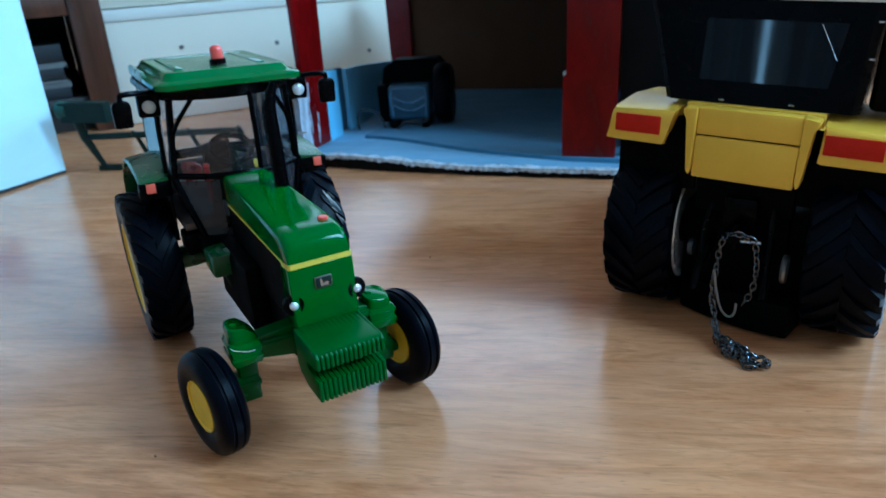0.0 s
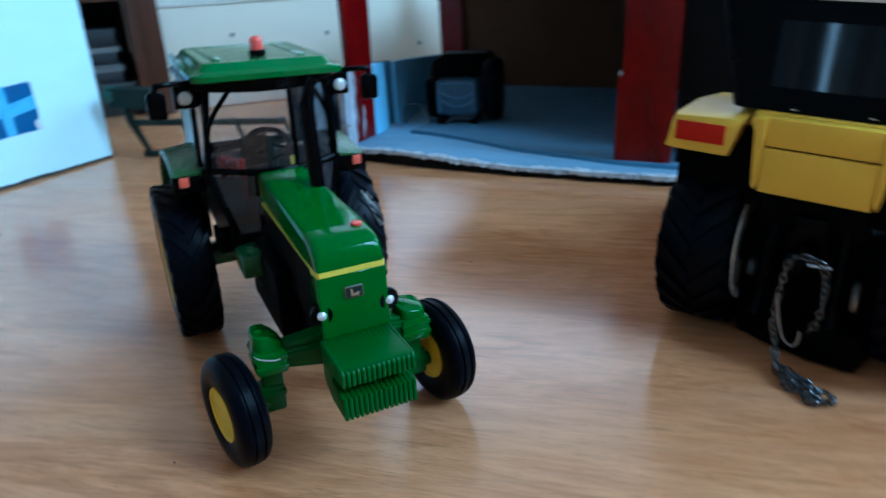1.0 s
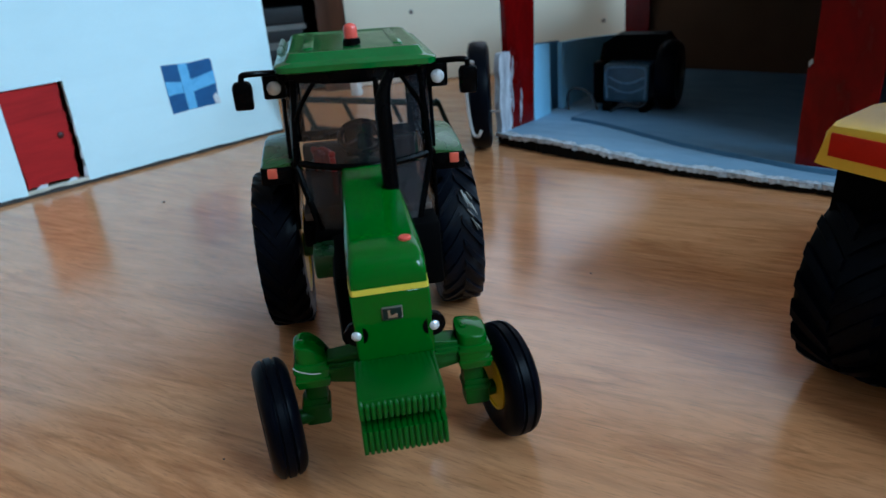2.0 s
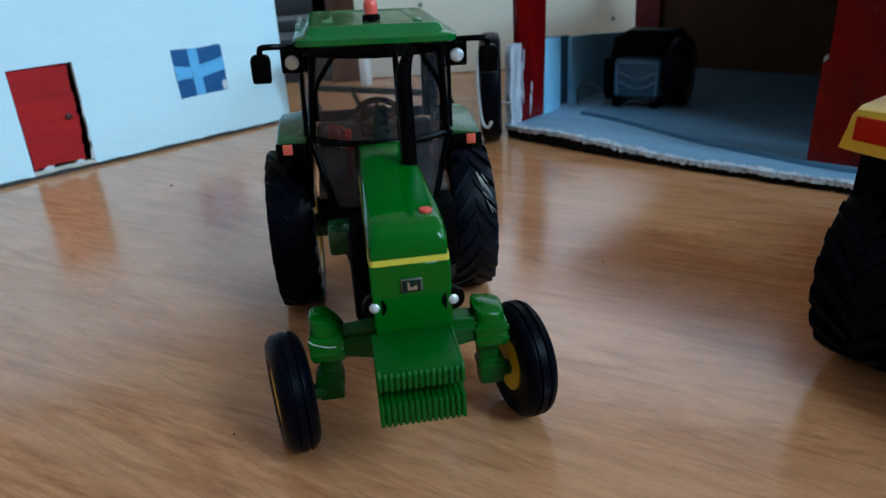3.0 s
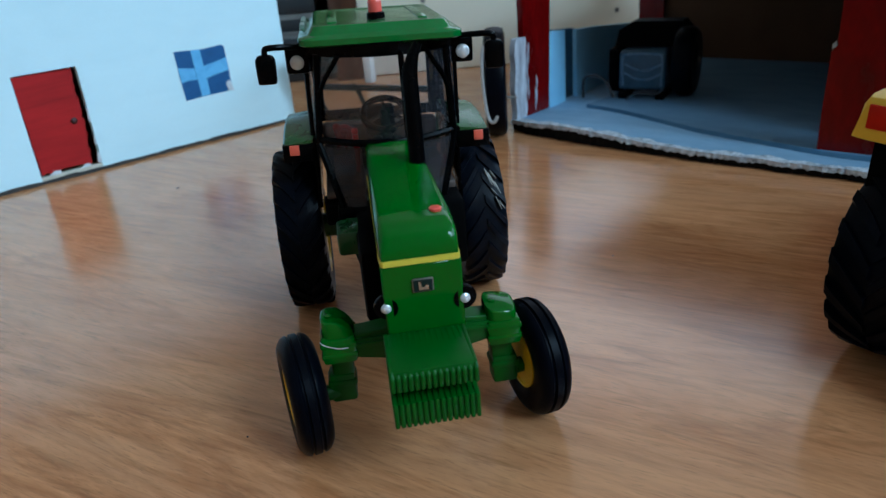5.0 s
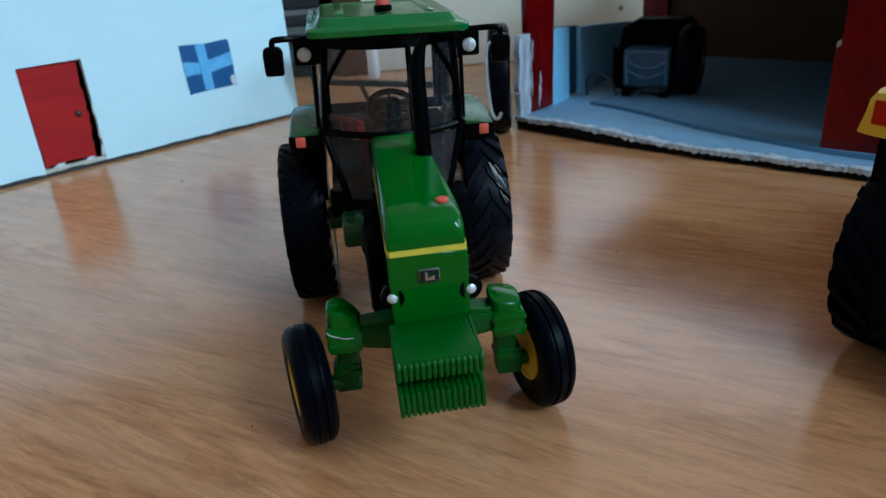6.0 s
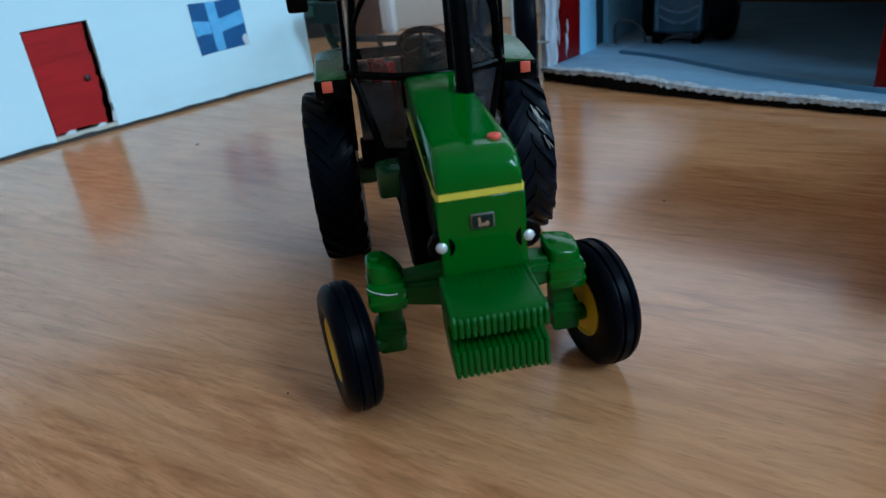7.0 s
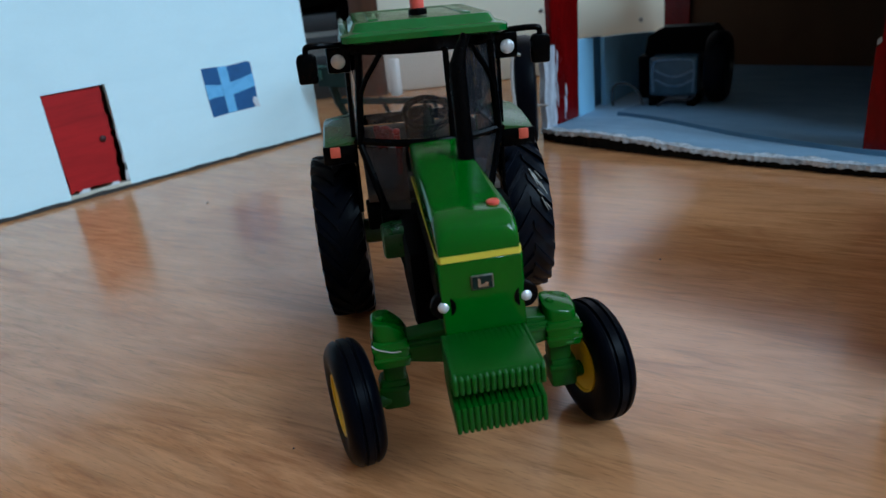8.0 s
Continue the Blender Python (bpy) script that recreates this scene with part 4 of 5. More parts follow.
        box(bm, (min(s * 20.6, s * 27.2), -2.2, 82.0), (max(s * 20.6, s * 27.2), 0.8, 89.4), 0.8)
        br = part("lamp_bracket", bm, "black", cab)
        bm = B()
        lathe(bm, [(2.0, -0.4), (2.0, 0.5), (1.5, 0.9), (0.0, 1.1)], 20, facing(s * 24.0, -2.2, 85.3))
        part("work_lamp", bm, "lens", br, "round silver work lamp")
        # mirror and arm
        bm = B()
        tube(bm, bend([(s * 20.5, -2.5, 89.6), (s * 27.5, -6.5, 90.4), (s * 31.9, -7.0, 90.4), (s * 32.4, -7.0, 89.6), (s * 32.4, -7.0, 85.0)], 6), 0.85, 8)
        arm = part("mirror_arm", bm, "black", cab)
        bm = B()
        prism(bm, [(s * 32.4 - 2.6, 80.6), (s * 32.4 + 2.6, 80.6), (s * 32.4 + 2.8, 87.2), (s * 32.4 + 2.0, 88.6), (s * 32.4 - 2.0, 88.6), (s * 32.4 - 2.8, 87.2)], "y", -8.4, -5.6, 0.7, 2)
        part("mirror", bm, "black", arm)
    bm = B()
    tube(bm, [(5.4, bow(5.4, 9.5), 61.5), (5.2, bow(5.2, 9.5), 75), (4.8, bow(4.8, 9.5), 87.5)], 0.85, 8)
    part("windscreen_post", bm, "black", cab)
    bm = B()
    va = [[bm.verts.new((x, bow(x, 9.5) + o, z)) for x in xs[1:-1] for z in (62.8, 87.0)] for o in (0.0, 0.3)]
    n = len(xs) - 2
    for o in (0, 1):
        for k in range(n - 1):
            q = (va[o][2 * k], va[o][2 * k + 2], va[o][2 * k + 3], va[o][2 * k + 1])
            bm.faces.new(q if o == 0 else q[::-1])
    part("windscreen", bm, "glass", cab, "clear bowed windscreen")
    bm = B()
    box(bm, (-18.2, 41.0, 62), (18.2, 41.4, 87))
    part("rear_pane", bm, "glass_clean", cab)
    bm = B()
    box(bm, (-21.5, 40.2, 58.0), (21.5, 42.2, 61.6), 0.5)
    part("rear_bar", bm, "black", cab)
    bm = B()
    box(bm, (-21.5, 40.2, 87.4), (21.5, 42.2, 90.5), 0.5)
    part("rear_bar", bm, "black", cab)
    bm = B()
    box(bm, (-20, -4, 43.8), (20, 41, 46.5), 0.6)
    part("cab_floor", bm, "interior", cab)
    bm = B()
    box(bm, (-20, 34, 46.6), (20, 40, 58), 1.0)
    part("rear_bulkhead", bm, "interior", cab)
    # roof: broad lower tray, raised panel with grooves
    roof = new("roof")
    roof.parent, roof.matrix_basis = T, askew
    roof["label"] = "glossy green cab roof"

    def slab(bm, rows):
        rings = []
        for half, yf, yb, z, c in rows:
            pts = []
            for cx, cy, a0 in ((half - c, yb - c, 0), (-half + c, yb - c, 90), (-half + c, yf + c, 180), (half - c, yf + c, 270)):
                for k in range(5):
                    w = radians(a0 + 90 * k / 4)
                    pts.append((cx + c * math.cos(w), cy + c * math.sin(w), z))
            rings.append(pts)
        return loft(bm, rings)
    bm = B()
    slab(bm, [(21.6, -12.4, 45.0, 90.2, 4), (22.7, -13.3, 45.9, 90.8, 4), (22.8, -13.4, 46.0, 92.3, 4), (22.3, -12.9, 45.5, 92.8, 4), (20.4, -10.8, 43.2, 93.0, 3.6), (19.9, -10.2, 42.8, 93.5, 3.5),
              (18.9, -9.0, 41.6, 95.2, 3.3), (18.3, -8.4, 41.0, 95.5, 3.2), (17.3, -7.2, 39.6, 95.45, 3.0), (16.4, -6.2, 38.8, 95.1, 3.0), (12.0, -2.0, 34.0, 95.3, 3), (4.0, 6.0, 26.0, 95.6, 3)])
    part("roof_panel", bm, "green_roof", roof)
    for x in (-13.0, 13.0):
        bm = B()
        box(bm, (x - 1.4, 0, 95.0), (x + 1.4, 38, 95.55), 0.25)
        part("roof_rib", bm, "green_roof", roof)
    bm = B()
    box(bm, (-22.9, 14, 90.6), (-21.4, 42, 94.0), 0.5)
    part("roof_vent", bm, "vent", roof, "grey-green side vent")
    # beacon
    bm = B()
    lathe(bm, [(2.7, 0.0), (2.6, 1.5), (2.2, 1.7), (0.0, 1.8)], 20, upright(0.8, 1.5, 95.7))
    bc = part("beacon", bm, "black", T, "orange beacon on a black base")
    bm = B()
    lathe(bm, [(2.0, 0.0), (2.0, 2.6), (1.7, 3.5), (1.0, 4.0), (0.0, 4.1)], 20, upright(0.8, 1.5, 97.5))
    part("beacon_dome", bm, "orange", bc)
    # exhaust stack
    bm = B()
    tube(bm, [(5.5, -34.3, 61.4), (5.5, -34.0, 64.0), (5.7, -31.4, 82.0), (5.9, -31.0, 85.0), (7.2, -30.4, 89.0), (8.8, -30.0, 92.0)], [2.2, 2.2, 2.2, 2.1, 1.5, 1.2], 16)
    part("exhaust", bm, "black", T)
    # inside
    sw = B()
    ring = [(6.7 * math.cos(w), 6.7 * math.sin(w), 0) for w in (2 * math.pi * k / 28 for k in range(28))]
    tube(sw, ring, 1.0, 8, closed=True)
    lathe(sw, [(1.9, -0.9), (1.9, 0.5), (0.0, 0.9)], 14, upright(0, 0, 0))
    for w in (90, 210, 330):
        tube(sw, [(1.4 * math.cos(radians(w)), 1.4 * math.sin(radians(w)), 0), (6.6 * math.cos(radians(w)), 6.6 * math.sin(radians(w)), 0)], 0.6, 6)
    part("steering_wheel", sw, "black", T, m=at(0.3, 3.0, 67.6, 31, 0, 0))
    bm = B()
    tube(bm, [(0.2, 3.2, 68.2), (0.2, -4.5, 58), (0.2, -6.0, 46.6)], [1.1, 2.3, 3.2], 12)
    part("steering_column", bm, "black_dull", T)
    bm = B()
    box(bm, (-6.5, 14, 46.6), (6.5, 27, 54.5), 1.5)
    box(bm, (-5.0, 26, 54.6), (5.0, 29.5, 65.5), 1.5)
    part("seat", bm, "black_dull", T)
    bm = B()
    box(bm, (-17.0, 1.0, 46.6), (-9.0, 24, 57.0), 1.0)
    cons = part("console", bm, "interior", T)
    for x, y, z, h, r in ((-9.8, 0.5, 51, 12.0, 0.8), (-13.0, 5.0, 56, 6.2, 0.4), (-15.2, 7.0, 56, 7.4, 0.4)):
        bm = B()
        tube(bm, [(x, y, z), (x + 0.4, y - 0.8, z + h * 0.5), (x + 0.3, y - 1.0, z + h)], [r * 0.8, r, r * 1.2], 8)
        paint = "red_lever" if r > 0.7 else "red_dull"
        lever = part("lever", bm, paint, cons, "red lever")
        bm = B()
        lathe(bm, [(0.0, -1.1), (0.9, -0.7), (1.2, 0.1), (0.8, 0.9), (0.0, 1.2)], 12, upright(x + 0.3, y - 1.0, z + h + 0.9))
        part("knob", bm, paint, lever)
    bm = B()
    prism(bm, [(-16.0, 63.4), (-12.0, 64.2), (-9.2, 62.2), (-9.4, 58.0), (-15.0, 57.2)], "y", 8.5, 10.5, 0.5, 1)
    part("quadrant", bm, "red_dull", cons)
    bm = B()
    box(bm, (6.0, -2.0, 60.5), (7.6, -0.6, 63.6), 0.4)
    part("knob", bm, "yellow_line", T, "small yellow knob")
    return T


green_tractor()


# ---- yellow toy tractor seen from behind: front towards +y ----
M["green_cap"] = surface("dull_green_cap", (0.010, 0.060, 0.040), (0.006, 0.035, 0.024), 0.5, coarse=120, fine=1200, relief=0.1)
M["steel_dark"] = surface("dark_wire", (0.06, 0.066, 0.075), (0.03, 0.034, 0.038), 0.4, metal=0.5, coarse=300, fine=2000)
M["chain"] = surface("tarnished_chain", (0.15, 0.155, 0.165), (0.012, 0.012, 0.013), 0.24, metal=1.0, coarse=500, fine=3000, relief=0.1)
YELLOW = pose(0.1306, -0.099, 0, 0, 0, -62.6)


def yellow_tractor():
    T = thing("yellow_toy_tractor", "yellow model tractor with black cab and huge black tyres", "toy tractor", YELLOW)
    for s in (-1, 1):
        for y in (20.0, 98.0):
            wheel = new("wheel")
            wheel.parent, wheel.matrix_basis = T, at(s * 31.5, y, 28, 0, 0, 0 if s > 0 else 180)
            big_tyre(28.0, 18.0, 11.4, 20, 1.7, 0.40, "rubber", wheel, 3.0)
            bm = B()
            lathe(bm, [(18.2, 9.6), (18.6, 10.2), (17.4, 10.2), (16.4, 7.0), (15.0, 4.0), (9.0, 3.2), (0.0, 5.0)], 40)
            lathe(bm, [(18.2, -9.6), (18.6, -10.4), (17.4, -10.4), (16.4, -7.0), (15.0, -4.0), (9.0, -3.2), (0.0, -3.0)], 40)
            part("rim", bm, "lens", wheel, "pale grey rim")
            bm = B()
            lathe(bm, [(15.6, -10.6), (16.6, -11.3), (18.4, -11.4), (18.9, -10.6), (17.5, -9.8), (16.0, -9.8)], 40, closed=True)
            part("bead_ring", bm, "lens", wheel, "silver rim edge")
    lean = Matrix.Translation((-0.020, 0, 0.065)) @ Matrix.Rotation(radians(3.0), 4, "Y") @ Matrix.Translation((0.020, 0, -0.065))
    # rear fenders: a folded hood over each wheel, lamp in its back face
    for s in (-1, 1):
        bm = B()
        rings = []
        inner = 24.6 if s < 0 else 20.2
        for y, zt, zb, tuck in ((-0.6, 71.6, 62.4, 1.0), (0.4, 72.9, 62.0, 0.6), (3.0, 73.4, 64.0, 0.2), (22.0, 73.8, 70.0, 0.0), (48.0, 71.0, 68.0, 0.0)):
            top = inner - 3.2 if s < 0 else inner
            rings.append([(s * (top + tuck), y, zt), (s * (42.2 - tuck), y, zt - 0.8), (s * (43.2 - tuck), y, zt - 2.4), (s * 43.8, y, zb),
                          (s * 42.4, y, zb - 0.2), (s * 40.0, y, zb - 0.3), (s * (inner + 1), y, zb - 0.4), (s * inner, y, zb)])
        loft(bm, rings)
        f = part("rear_fender", bm, "yellow", T, "yellow folded rear fender", lean)
        bm = B()
        lo, hi = (-40.8, -26.2) if s < 0 else (21.2, 36.5)
        box(bm, (lo, -1.2, 65.0), (hi, -0.4, 70.8), 0.2)
        part("tail_light", bm, "red_lamp", f, "oblong red tail light")
        bm = B()
        prism(bm, [(s * 15.0, 75.0), (s * 19.4, 74.4), (s * 19.4, 72.8), (s * 17.6, 71.0), (s * 17.2, 60), (s * 16.8, 54.4), (s * 15.8, 53.2), (s * 15.1, 56)], "y", -1.0, 6.0, 0.5)
        part("fender_bracket", bm, "yellow", f)
        bm = B()
        box(bm, (min(s * 15, s * 41), 6.2, 46), (max(s * 15, s * 41), 8.0, 70), 0.3)
        part("inner_guard", bm, "black_dull", f)
    bm = B()
    box(bm, (-15.0, 0.0, 66.5), (15.0, 4.0, 75.0), 0.6)
    plate = part("rear_plate", bm, "yellow", T, "yellow rear plate with a seam", lean)
    bm = B()
    box(bm, (-15.0, -0.6, 52.8), (15.0, 4.0, 66.1), 0.6)
    part("tailboard", bm, "yellow", plate)
    bm = B()
    box(bm, (-14.8, 0.9, 66.0), (14.8, 3.8, 66.7))
    part("seam", bm, "black_dull", plate)
    bm = B()
    box(bm, (-20, 4.2, 71), (20, 60, 75.4), 0.8)
    part("deck", bm, "yellow", T, m=lean)
    # cab
    cab = new("cab")
    cab.parent, cab.matrix_basis = T, lean
    cab["label"] = "glossy black cab"

    def cabring(z, hl, hr, y0, y1):
        return [(-hl, y0 + 2, z), (-hl + 2, y0, z), (hr - 2, y0, z), (hr, y0 + 2, z), (hr, y1, z), (-hl, y1, z)]
    bm = B()
    loft(bm, [cabring(75.6, 27.5, 28.0, 6.0, 60), cabring(79, 28.4, 28.2, 6.4, 60), cabring(92, 32.4, 28.6, 8.2, 59), cabring(106, 36.6, 29.0, 10.0, 58)])
    part("cab_shell", bm, "black", cab)
    bm = B()
    loft(bm, [[(-17.6, 6.3, 82.4), (18.8, 6.3, 82.4), (18.8, 7.6, 82.4), (-17.6, 7.6, 82.4)], [(-17.6, 8.6, 100.4), (21.0, 8.6, 100.4), (21.0, 9.8, 100.4), (-17.6, 9.8, 100.4)]])
    part("rear_window", bm, "glass_black", cab, "dark reflecting rear window")
    bm = B()
    tube(bm, [(14.2, 8.0, 100.0), (19.6, 6.4, 90.5)], 0.15, 6)
    part("wiper", bm, "silver", cab, "thin silver wiper")
    bm = B()
    loft(bm, [[(-35, 8, 106.2), (29, 8, 106.2), (29, 62, 106.2), (-35, 62, 106.2)], [(-35.5, 7.4, 108), (29.5, 7.4, 108), (29.5, 62.5, 108), (-35.5, 62.5, 108)], [(-27, 11, 113), (27, 11, 113), (27, 58, 113), (-27, 58, 113)]])
    part("roof", bm, "frame", T, "pale roof", lean)
    for x, y, z in ((-10, 5.9, 76.6), (10, 5.9, 76.8), (28.6, 9.4, 101), (28.2, 8.4, 91)):
        bm = B()
        box(bm, (x - 0.8, y - 0.2, z - 0.25), (x + 0.8, y + 0.6, z + 0.25), 0.1)
        part("latch", bm, "silver", cab)
    bm = B()
    box(bm, (29.4, 12, 75.6), (64, 56, 112), 2.0)
    part("side_box", bm, "black", cab)
    # bonnet far side and chassis
    bm = B()
    box(bm, (-15, 60.4, 40), (15, 128, 74), 3.0)
    part("bonnet", bm, "yellow", T, m=lean)
    bm = B()
    box(bm, (-14, 9.0, 9), (14, 120, 52), 1.5)
    box(bm, (-15, 5.0, 40), (15, 9.5, 52.4), 1.0)
    part("chassis", bm, "black_dull", T)
    bm = B()
    box(bm, (-20, 12.0, 7), (20, 30, 40), 1.5)
    part("gearbox", bm, "black_dull", T)
    bm = B()
    prism(bm, [(-19, 9), (-8, 5), (5, 0), (18, -1), (20, 10), (19, 60), (-18, 60)], "z", 1.0, 13.0, 1.2)
    part("drawbar_frame", bm, "black_dull", T)
    for y in (20, 98):
        bm = B()
        tube(bm, [(-26, y, 28), (26, y, 28)], 6.0, 16)
        part("axle", bm, "black_dull", T)
    bm = B()
    box(bm, (-18, 60, 5), (18, 92, 40), 1.5)
    part("fuel_tank", bm, "black_dull", T)
    for s in (-1, 1):
        bm = B()
        tube(bm, [(s * 9, 9, 30), (s * 10, -2, 24), (s * 10.5, -8, 17)], [1.6, 1.5, 1.3], 10)
        tube(bm, [(s * 9, 9, 46), (s * 10, -1, 36), (s * 10, -4, 22)], 0.8, 8)
        part("lift_arm", bm, "black", T)
        bm = B()
        lathe(bm, [(0.0, -0.8), (2.6 if s < 0 else 4.4, -0.8), (2.8 if s < 0 else 4.8, 0), (2.6 if s < 0 else 4.4, 0.8), (0.0, 0.8)], 20, Matrix.Translation((s * 14.6, 3, 27 if s < 0 else 24)))
        part("arm_end", bm, "steel_dark" if s < 0 else "steel", T)
    bm = B()
    box(bm, (-4, -4, 33), (4, 9, 36), 0.6)
    box(bm, (-5, 2, 36), (5, 9, 46), 0.8)
    tube(bm, [(0, -3, 31), (0, -3, 39)], 1.1, 10)
    part("hitch", bm, "black", T)
    bm = B()
    tube(bm, [(2.0, -4.2, 34.2), (8.0, -4.4, 34.6)], 0.5, 8)
    part("hitch_pin", bm, "silver", T)


yellow_tractor()


def chain():
    """Two strands hanging from the hitch, ending in a heap on the floor."""
    C = thing("chain", "small grey metal chain hanging from the hitch to the floor", "chain", YELLOW)
    link = B()
    ring = []
    for k in range(14):
        w = 2 * math.pi * k / 14
        ring.append((0.85 * math.cos(w), 1.45 * math.sin(w), 0))
    tube(link, ring, 0.30, 6, closed=True)
    first = part("link", link, "chain", C)
    rng = random.Random(3)

    def strand(pts, start):
        pts = [Vector(p) for p in bend(pts, 6)]
        length = [0.0]
        for a, b in zip(pts, pts[1:]):
            length.append(length[-1] + (b - a).length)
        n = int(length[-1] / 2.15)
        for k in range(n):
            d = (k + 0.5) * 2.15
            i = max(j for j in range(len(length) - 1) if length[j] <= d)
            a, b = pts[i], pts[i + 1]
            p = a.lerp(b, (d - length[i]) / max(1e-6, length[i + 1] - length[i]))
            q = (b - a).to_track_quat("Y", "Z")
            roll = 90 * ((k + start) % 2) + rng.uniform(-14, 14)
            m = Matrix.Translation(p * 0.001) @ q.to_matrix().to_4x4() @ Matrix.Rotation(radians(roll), 4, "Y")
            if k == 0 and start == 0:
                first.matrix_basis = m
            else:
                again(first, C, m)
    strand([(-2.0, -4.0, 36.0), (-3.6, -5.0, 33.0), (-4.4, -5.0, 25.0), (-4.6, -6.0, 17.0), (-3.6, -7.0, 10.0), (-2.0, -9.0, 5.0), (0.0, -11.5, 2.0), (3.0, -15, 1.1), (7.0, -19.0, 1.1)], 0)
    strand([(6.6, -4.4, 33.8), (7.8, -5.0, 27.0), (7.2, -5.0, 18.0), (4.6, -5.2, 13.0), (4.0, -5.2, 12.0)], 1)
    strand([(-1.6, -4.2, 36.0), (1.5, -4.8, 36.8), (5.0, -4.8, 36.0), (7.0, -4.6, 34.0)], 2)
    strand([(-4.6, -5.6, 22.0), (-5.0, -7.0, 15.0), (-3.0, -7.6, 9.0), (-2.6, -9.4, 4.4), (0.4, -12.0, 1.6)], 1)
    for j in range(17):
        f = j / 16
        x, y, up = 0.0 + 11.5 * f + rng.uniform(-1.6, 1.6), -9.5 - 9.5 * f + rng.uniform(-2.6, 2.6), rng.uniform(0.6, 4.4) * (1 - 0.5 * f)
        strand([(x - 2, y + 1, 1.0), (x + 1, y - 1, 1.0 + up), (x + 3, y - 3, 1.0 + up * 0.6), (x + 1, y - 4, 1.0), (x + 3, y - 1.5, 1.0 + up), (x + 3, y - 4, 1.0)], j + 1)
    bm = B()
    tube(bm, bend([(-4.6, -6.2, 24), (-3.4, -6.8, 17), (-1.4, -7.4, 10.5), (1.4, -7.6, 8.6), (3.0, -7.4, 10.6), (3.0, -7.4, 14.0)], 6), 0.4, 8)
    part("hook", bm, "steel", C)


chain()


# ---- green implement standing behind the tractor ----
def implement():
    # local x runs along the main beam
    I = thing("toy_implement", "dark green model farm implement frame with upright grey drum", "toy implement", pose(-0.037, 0.294, 0, 0, 0, -35))
    bm = B()
    loft(bm, [[(-4, -4.5, 37.5), (-4, 4.5, 37.5), (-4, 4.5, 50), (-4, -4.5, 50)], [(27, -4.5, 36), (27, 4.5, 36), (27, 4.5, 49), (27, -4.5, 49)]])
    part("main_beam", bm, "green_dark", I)
    bm = B()
    lathe(bm, [(0, -2), (5.2, -2), (6.0, 0), (5.6, 5), (0, 5)], 18, Matrix.Translation((-5, 0, 45)))
    part("beam_end", bm, "green_cap", I, "dull green rounded beam end")
    for x, r in ((4, 3.4), (40, 1.8), (78, 1.8), (112, 1.8)):
        bm = B()
        tube(bm, [(x, 0, 40 if x < 10 else 28), (x + 1.5, 2, 26), (x + 5, 12, 1.6)], [r, r * 0.85, 1.6], 10)
        part("leg", bm, "green_dark", I)
    for z, y in ((26, 2.2), (2.2, 12)):
        bm = B()
        box(bm, (4, y - 1.6, z - 2.0), (114, y + 1.6, z + 2.0), 0.6)
        part("cross_bar", bm, "green_dark", I)
    bm = B()
    box(bm, (46, 6, 28.2), (52, 12, 52), 1.0)
    part("bracket", bm, "cream_lip", I)
    drum = B()
    lathe(drum, [(0, -4), (16, -4.5), (22, -6), (28, -6.2), (31, -5), (31.8, -2.5), (31.8, 2.5), (31, 5), (28, 6.2), (22, 6), (16, 4.5), (0, 4)], 40)
    wheel = part("wheel", drum, "rubber", I, "upright dark grey wheel", at(143.5, -0.5, 31.8, 0, 0, 22))
    bm = B()
    tube(bm, bend([(132, -12, 57), (127.5, -13, 58), (127, -14, 42), (128.5, -14, 24), (131, -16, 17), (134.5, -17, 16), (136.5, -17, 20)], 6), 0.9, 8)
    part("wire", bm, "grey_pale", I, "bent pale wire", at(22, -19, 0))
    bm = B()
    tube(bm, [(146, -20, 27), (164, -18, 27)], 0.6, 8)
    part("pin", bm, "grey_pale", I)


implement()


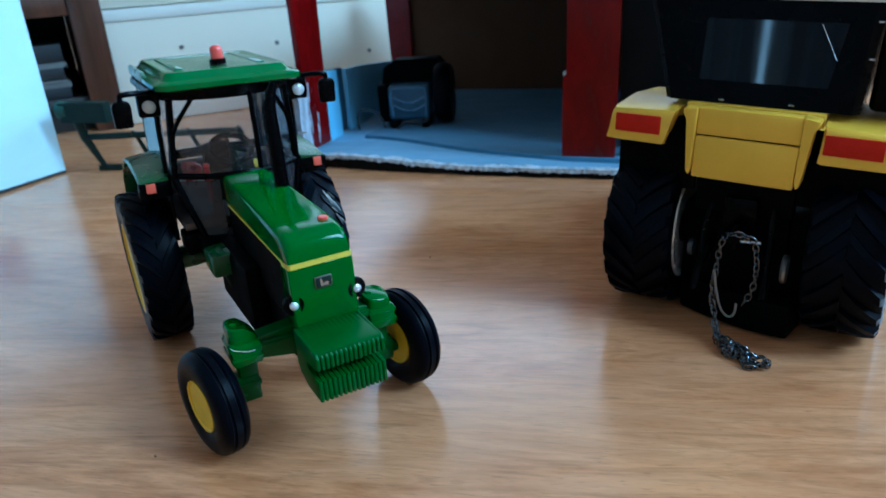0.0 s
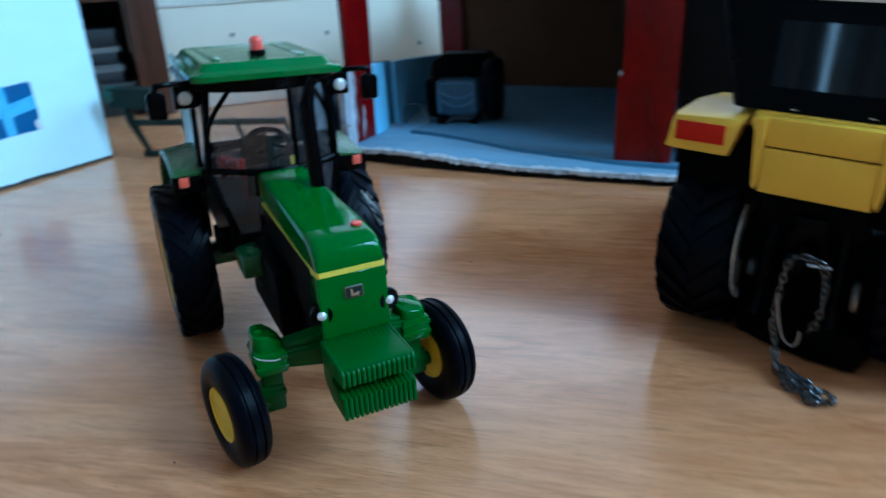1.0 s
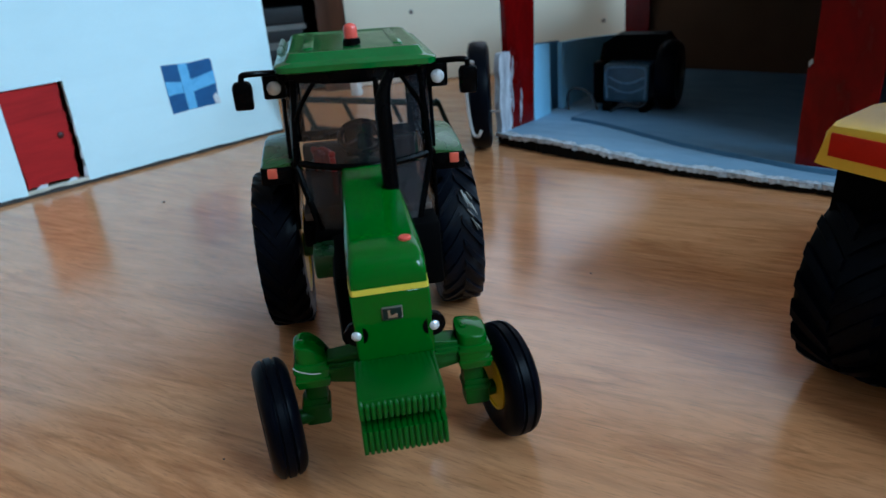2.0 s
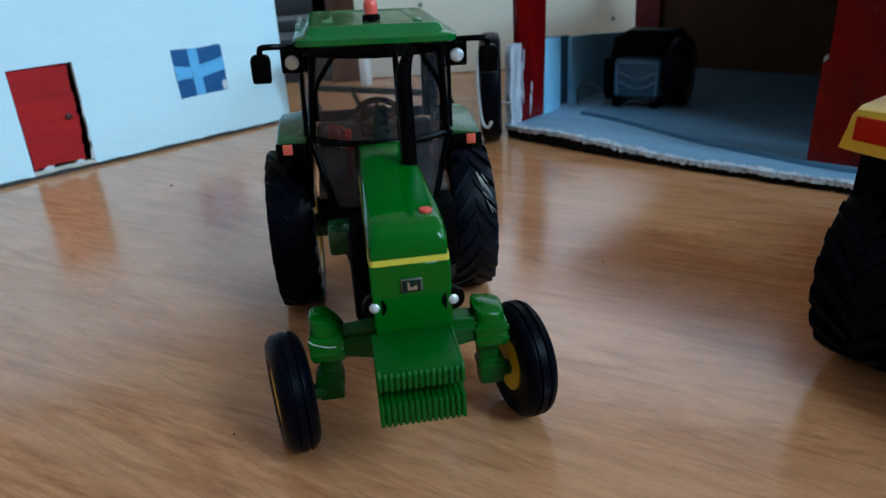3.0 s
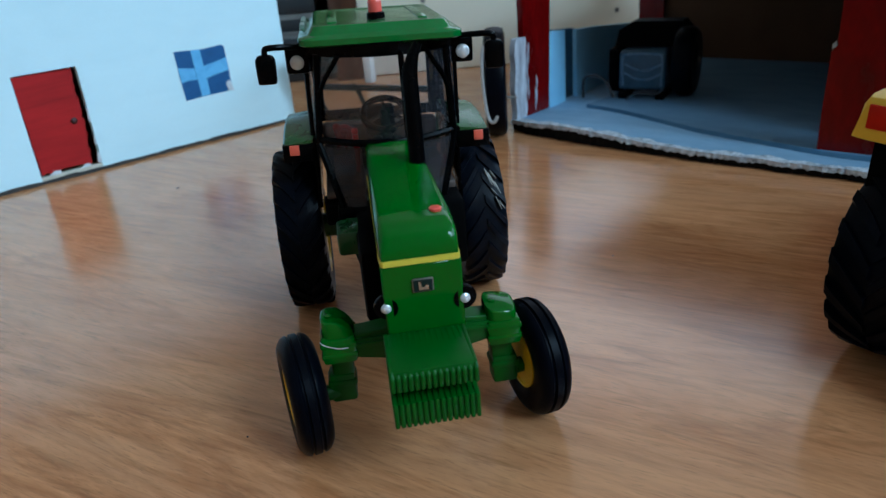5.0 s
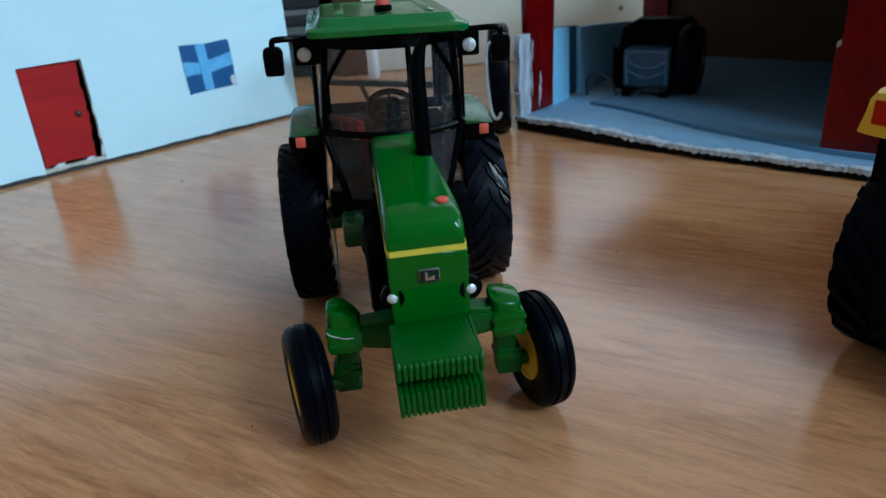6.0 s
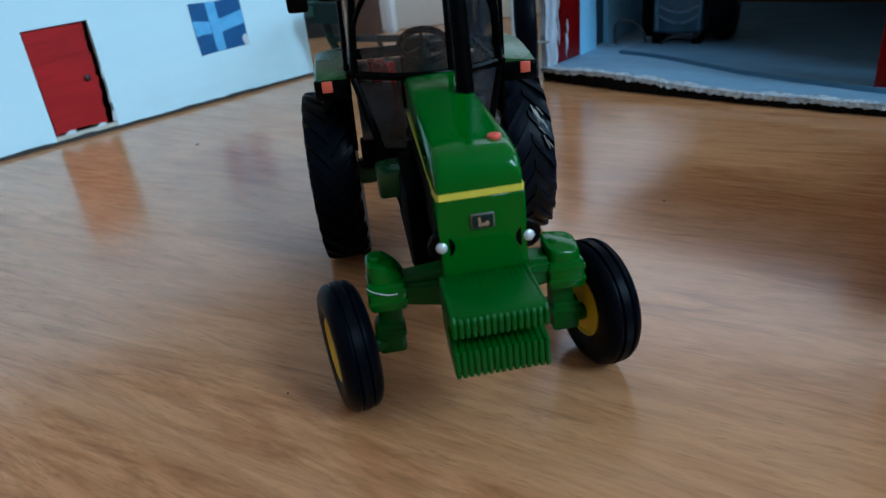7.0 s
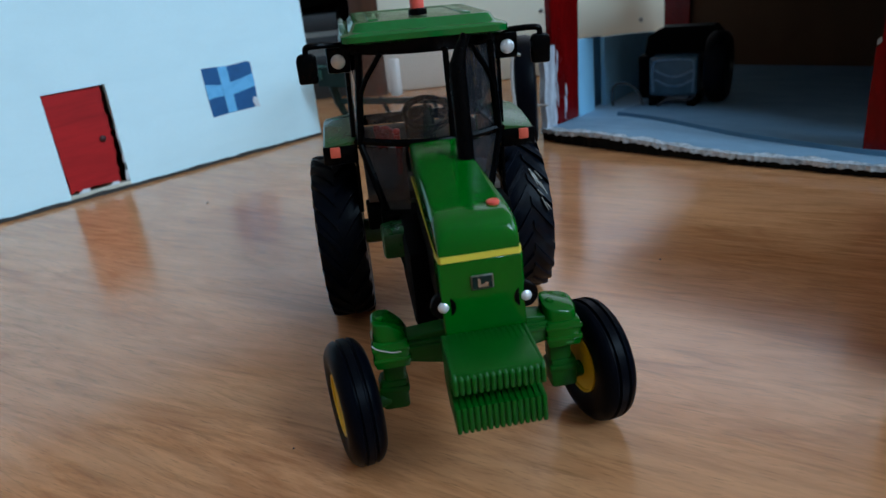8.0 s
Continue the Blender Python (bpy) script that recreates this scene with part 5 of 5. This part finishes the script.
# ---- machine parked in the barn ----
def barn_machine():
    K = thing("toy_machine", "dark grey-blue model machine with a wire hoop in the barn", "toy machine", pose(0.1915, 0.2405, 0.0062, 0, 0, -36))
    bm = B()
    box(bm, (-18, -14, 6), (12, 18, 31), 2.5, 3)
    body = part("body", bm, "machine", K)
    # raised frame and curved ribs on the front panel
    bm = B()
    tube(bm, bend([(-15, -14.6, 9), (-16, -14.6, 27), (-13, -14.6, 29.5), (8, -14.6, 29.5), (10.5, -14.6, 27), (9.5, -14.6, 9)]), 0.9, 8)
    part("panel_frame", bm, "machine_edge", body)
    for z in (20.5, 14.5):
        bm = B()
        tube(bm, bend([(-14, -14.8, z + 2.6), (-6, -14.8, z - 1.6), (2, -14.8, z - 1.6), (9, -14.8, z + 2.2)]), 0.8, 8)
        part("panel_rib", bm, "machine_edge", body)
    bm = B()
    box(bm, (-27, -6, 3), (-18.3, 14, 31), 1.8)
    part("radiator", bm, "black_dull", K)
    for x in (-15, 9):
        bm = B()
        box(bm, (x - 3, -16, 0), (x + 3, 16, 5.8), 1.2)
        part("skid", bm, "black", K)
    bm = B()
    loft(bm, [[(-24, 0, 31.2), (16, 0, 31.2), (16, 20, 31.2), (-24, 20, 31.2)], [(-22, 1, 42), (22, 1, 42), (22, 20, 42), (-22, 20, 42)], [(-14, 4, 47), (18, 4, 47), (18, 20, 47), (-14, 20, 47)]])
    part("hopper", bm, "black_dull", K)
    bm = B()
    lathe(bm, [(0, -7), (10, -7), (13, -6), (19, -6.5), (21.5, -4), (22, 0), (21.5, 4), (19, 6.5), (13, 6), (10, 7), (0, 7)], 32, Matrix.Translation((22, 2, 22)))
    w = part("wheel", bm, "rubber", K)
    bm = B()
    lathe(bm, [(0, 8.6), (2.2, 8.4), (3.2, 7.05)], 20, Matrix.Translation((22, 2, 22)))
    lathe(bm, [(0, -8.6), (2.2, -8.4), (3.2, -7.05)], 20, Matrix.Translation((22, 2, 22)))
    part("hub", bm, "steel", w)
    bm = B()
    tube(bm, bend([(-41, -16, 0.7), (-41.5, -16, 12), (-38, -16, 15.5), (-30, -16, 15), (-24, -16, 10), (-21, -16, 1.5)]), 0.9, 8)
    part("hoop", bm, "steel_dark", K, "bent wire hoop")
    bm = B()
    tube(bm, bend([(-12, -18, 0.7), (-5, -18, 6), (7, -18, 4), (12, -18, 8)]), 0.8, 8)
    part("wire", bm, "steel_dark", K)


M["machine_edge"] = surface("worn_blue_plastic", (0.13, 0.23, 0.34), (0.06, 0.12, 0.19), 0.3, coarse=160, fine=1200, relief=0.15)
barn_machine()


def specks():
    for x, y, r in ((-0.107, 0.177, 0.9), (-0.048, -0.056, 0.28), (0.081, 0.02, 0.45)):
        bm = B()
        lathe(bm, [(0, 0.35), (r * 0.7, 0.3), (r, 0.0)], 7, upright(0, 0, 0))
        tagged(part("crumb", bm, "book_dark", m=pose(x, y, 0.0001)), "tiny dark crumb lying on the floor", "crumb", "crumbs on the floor")


specks()
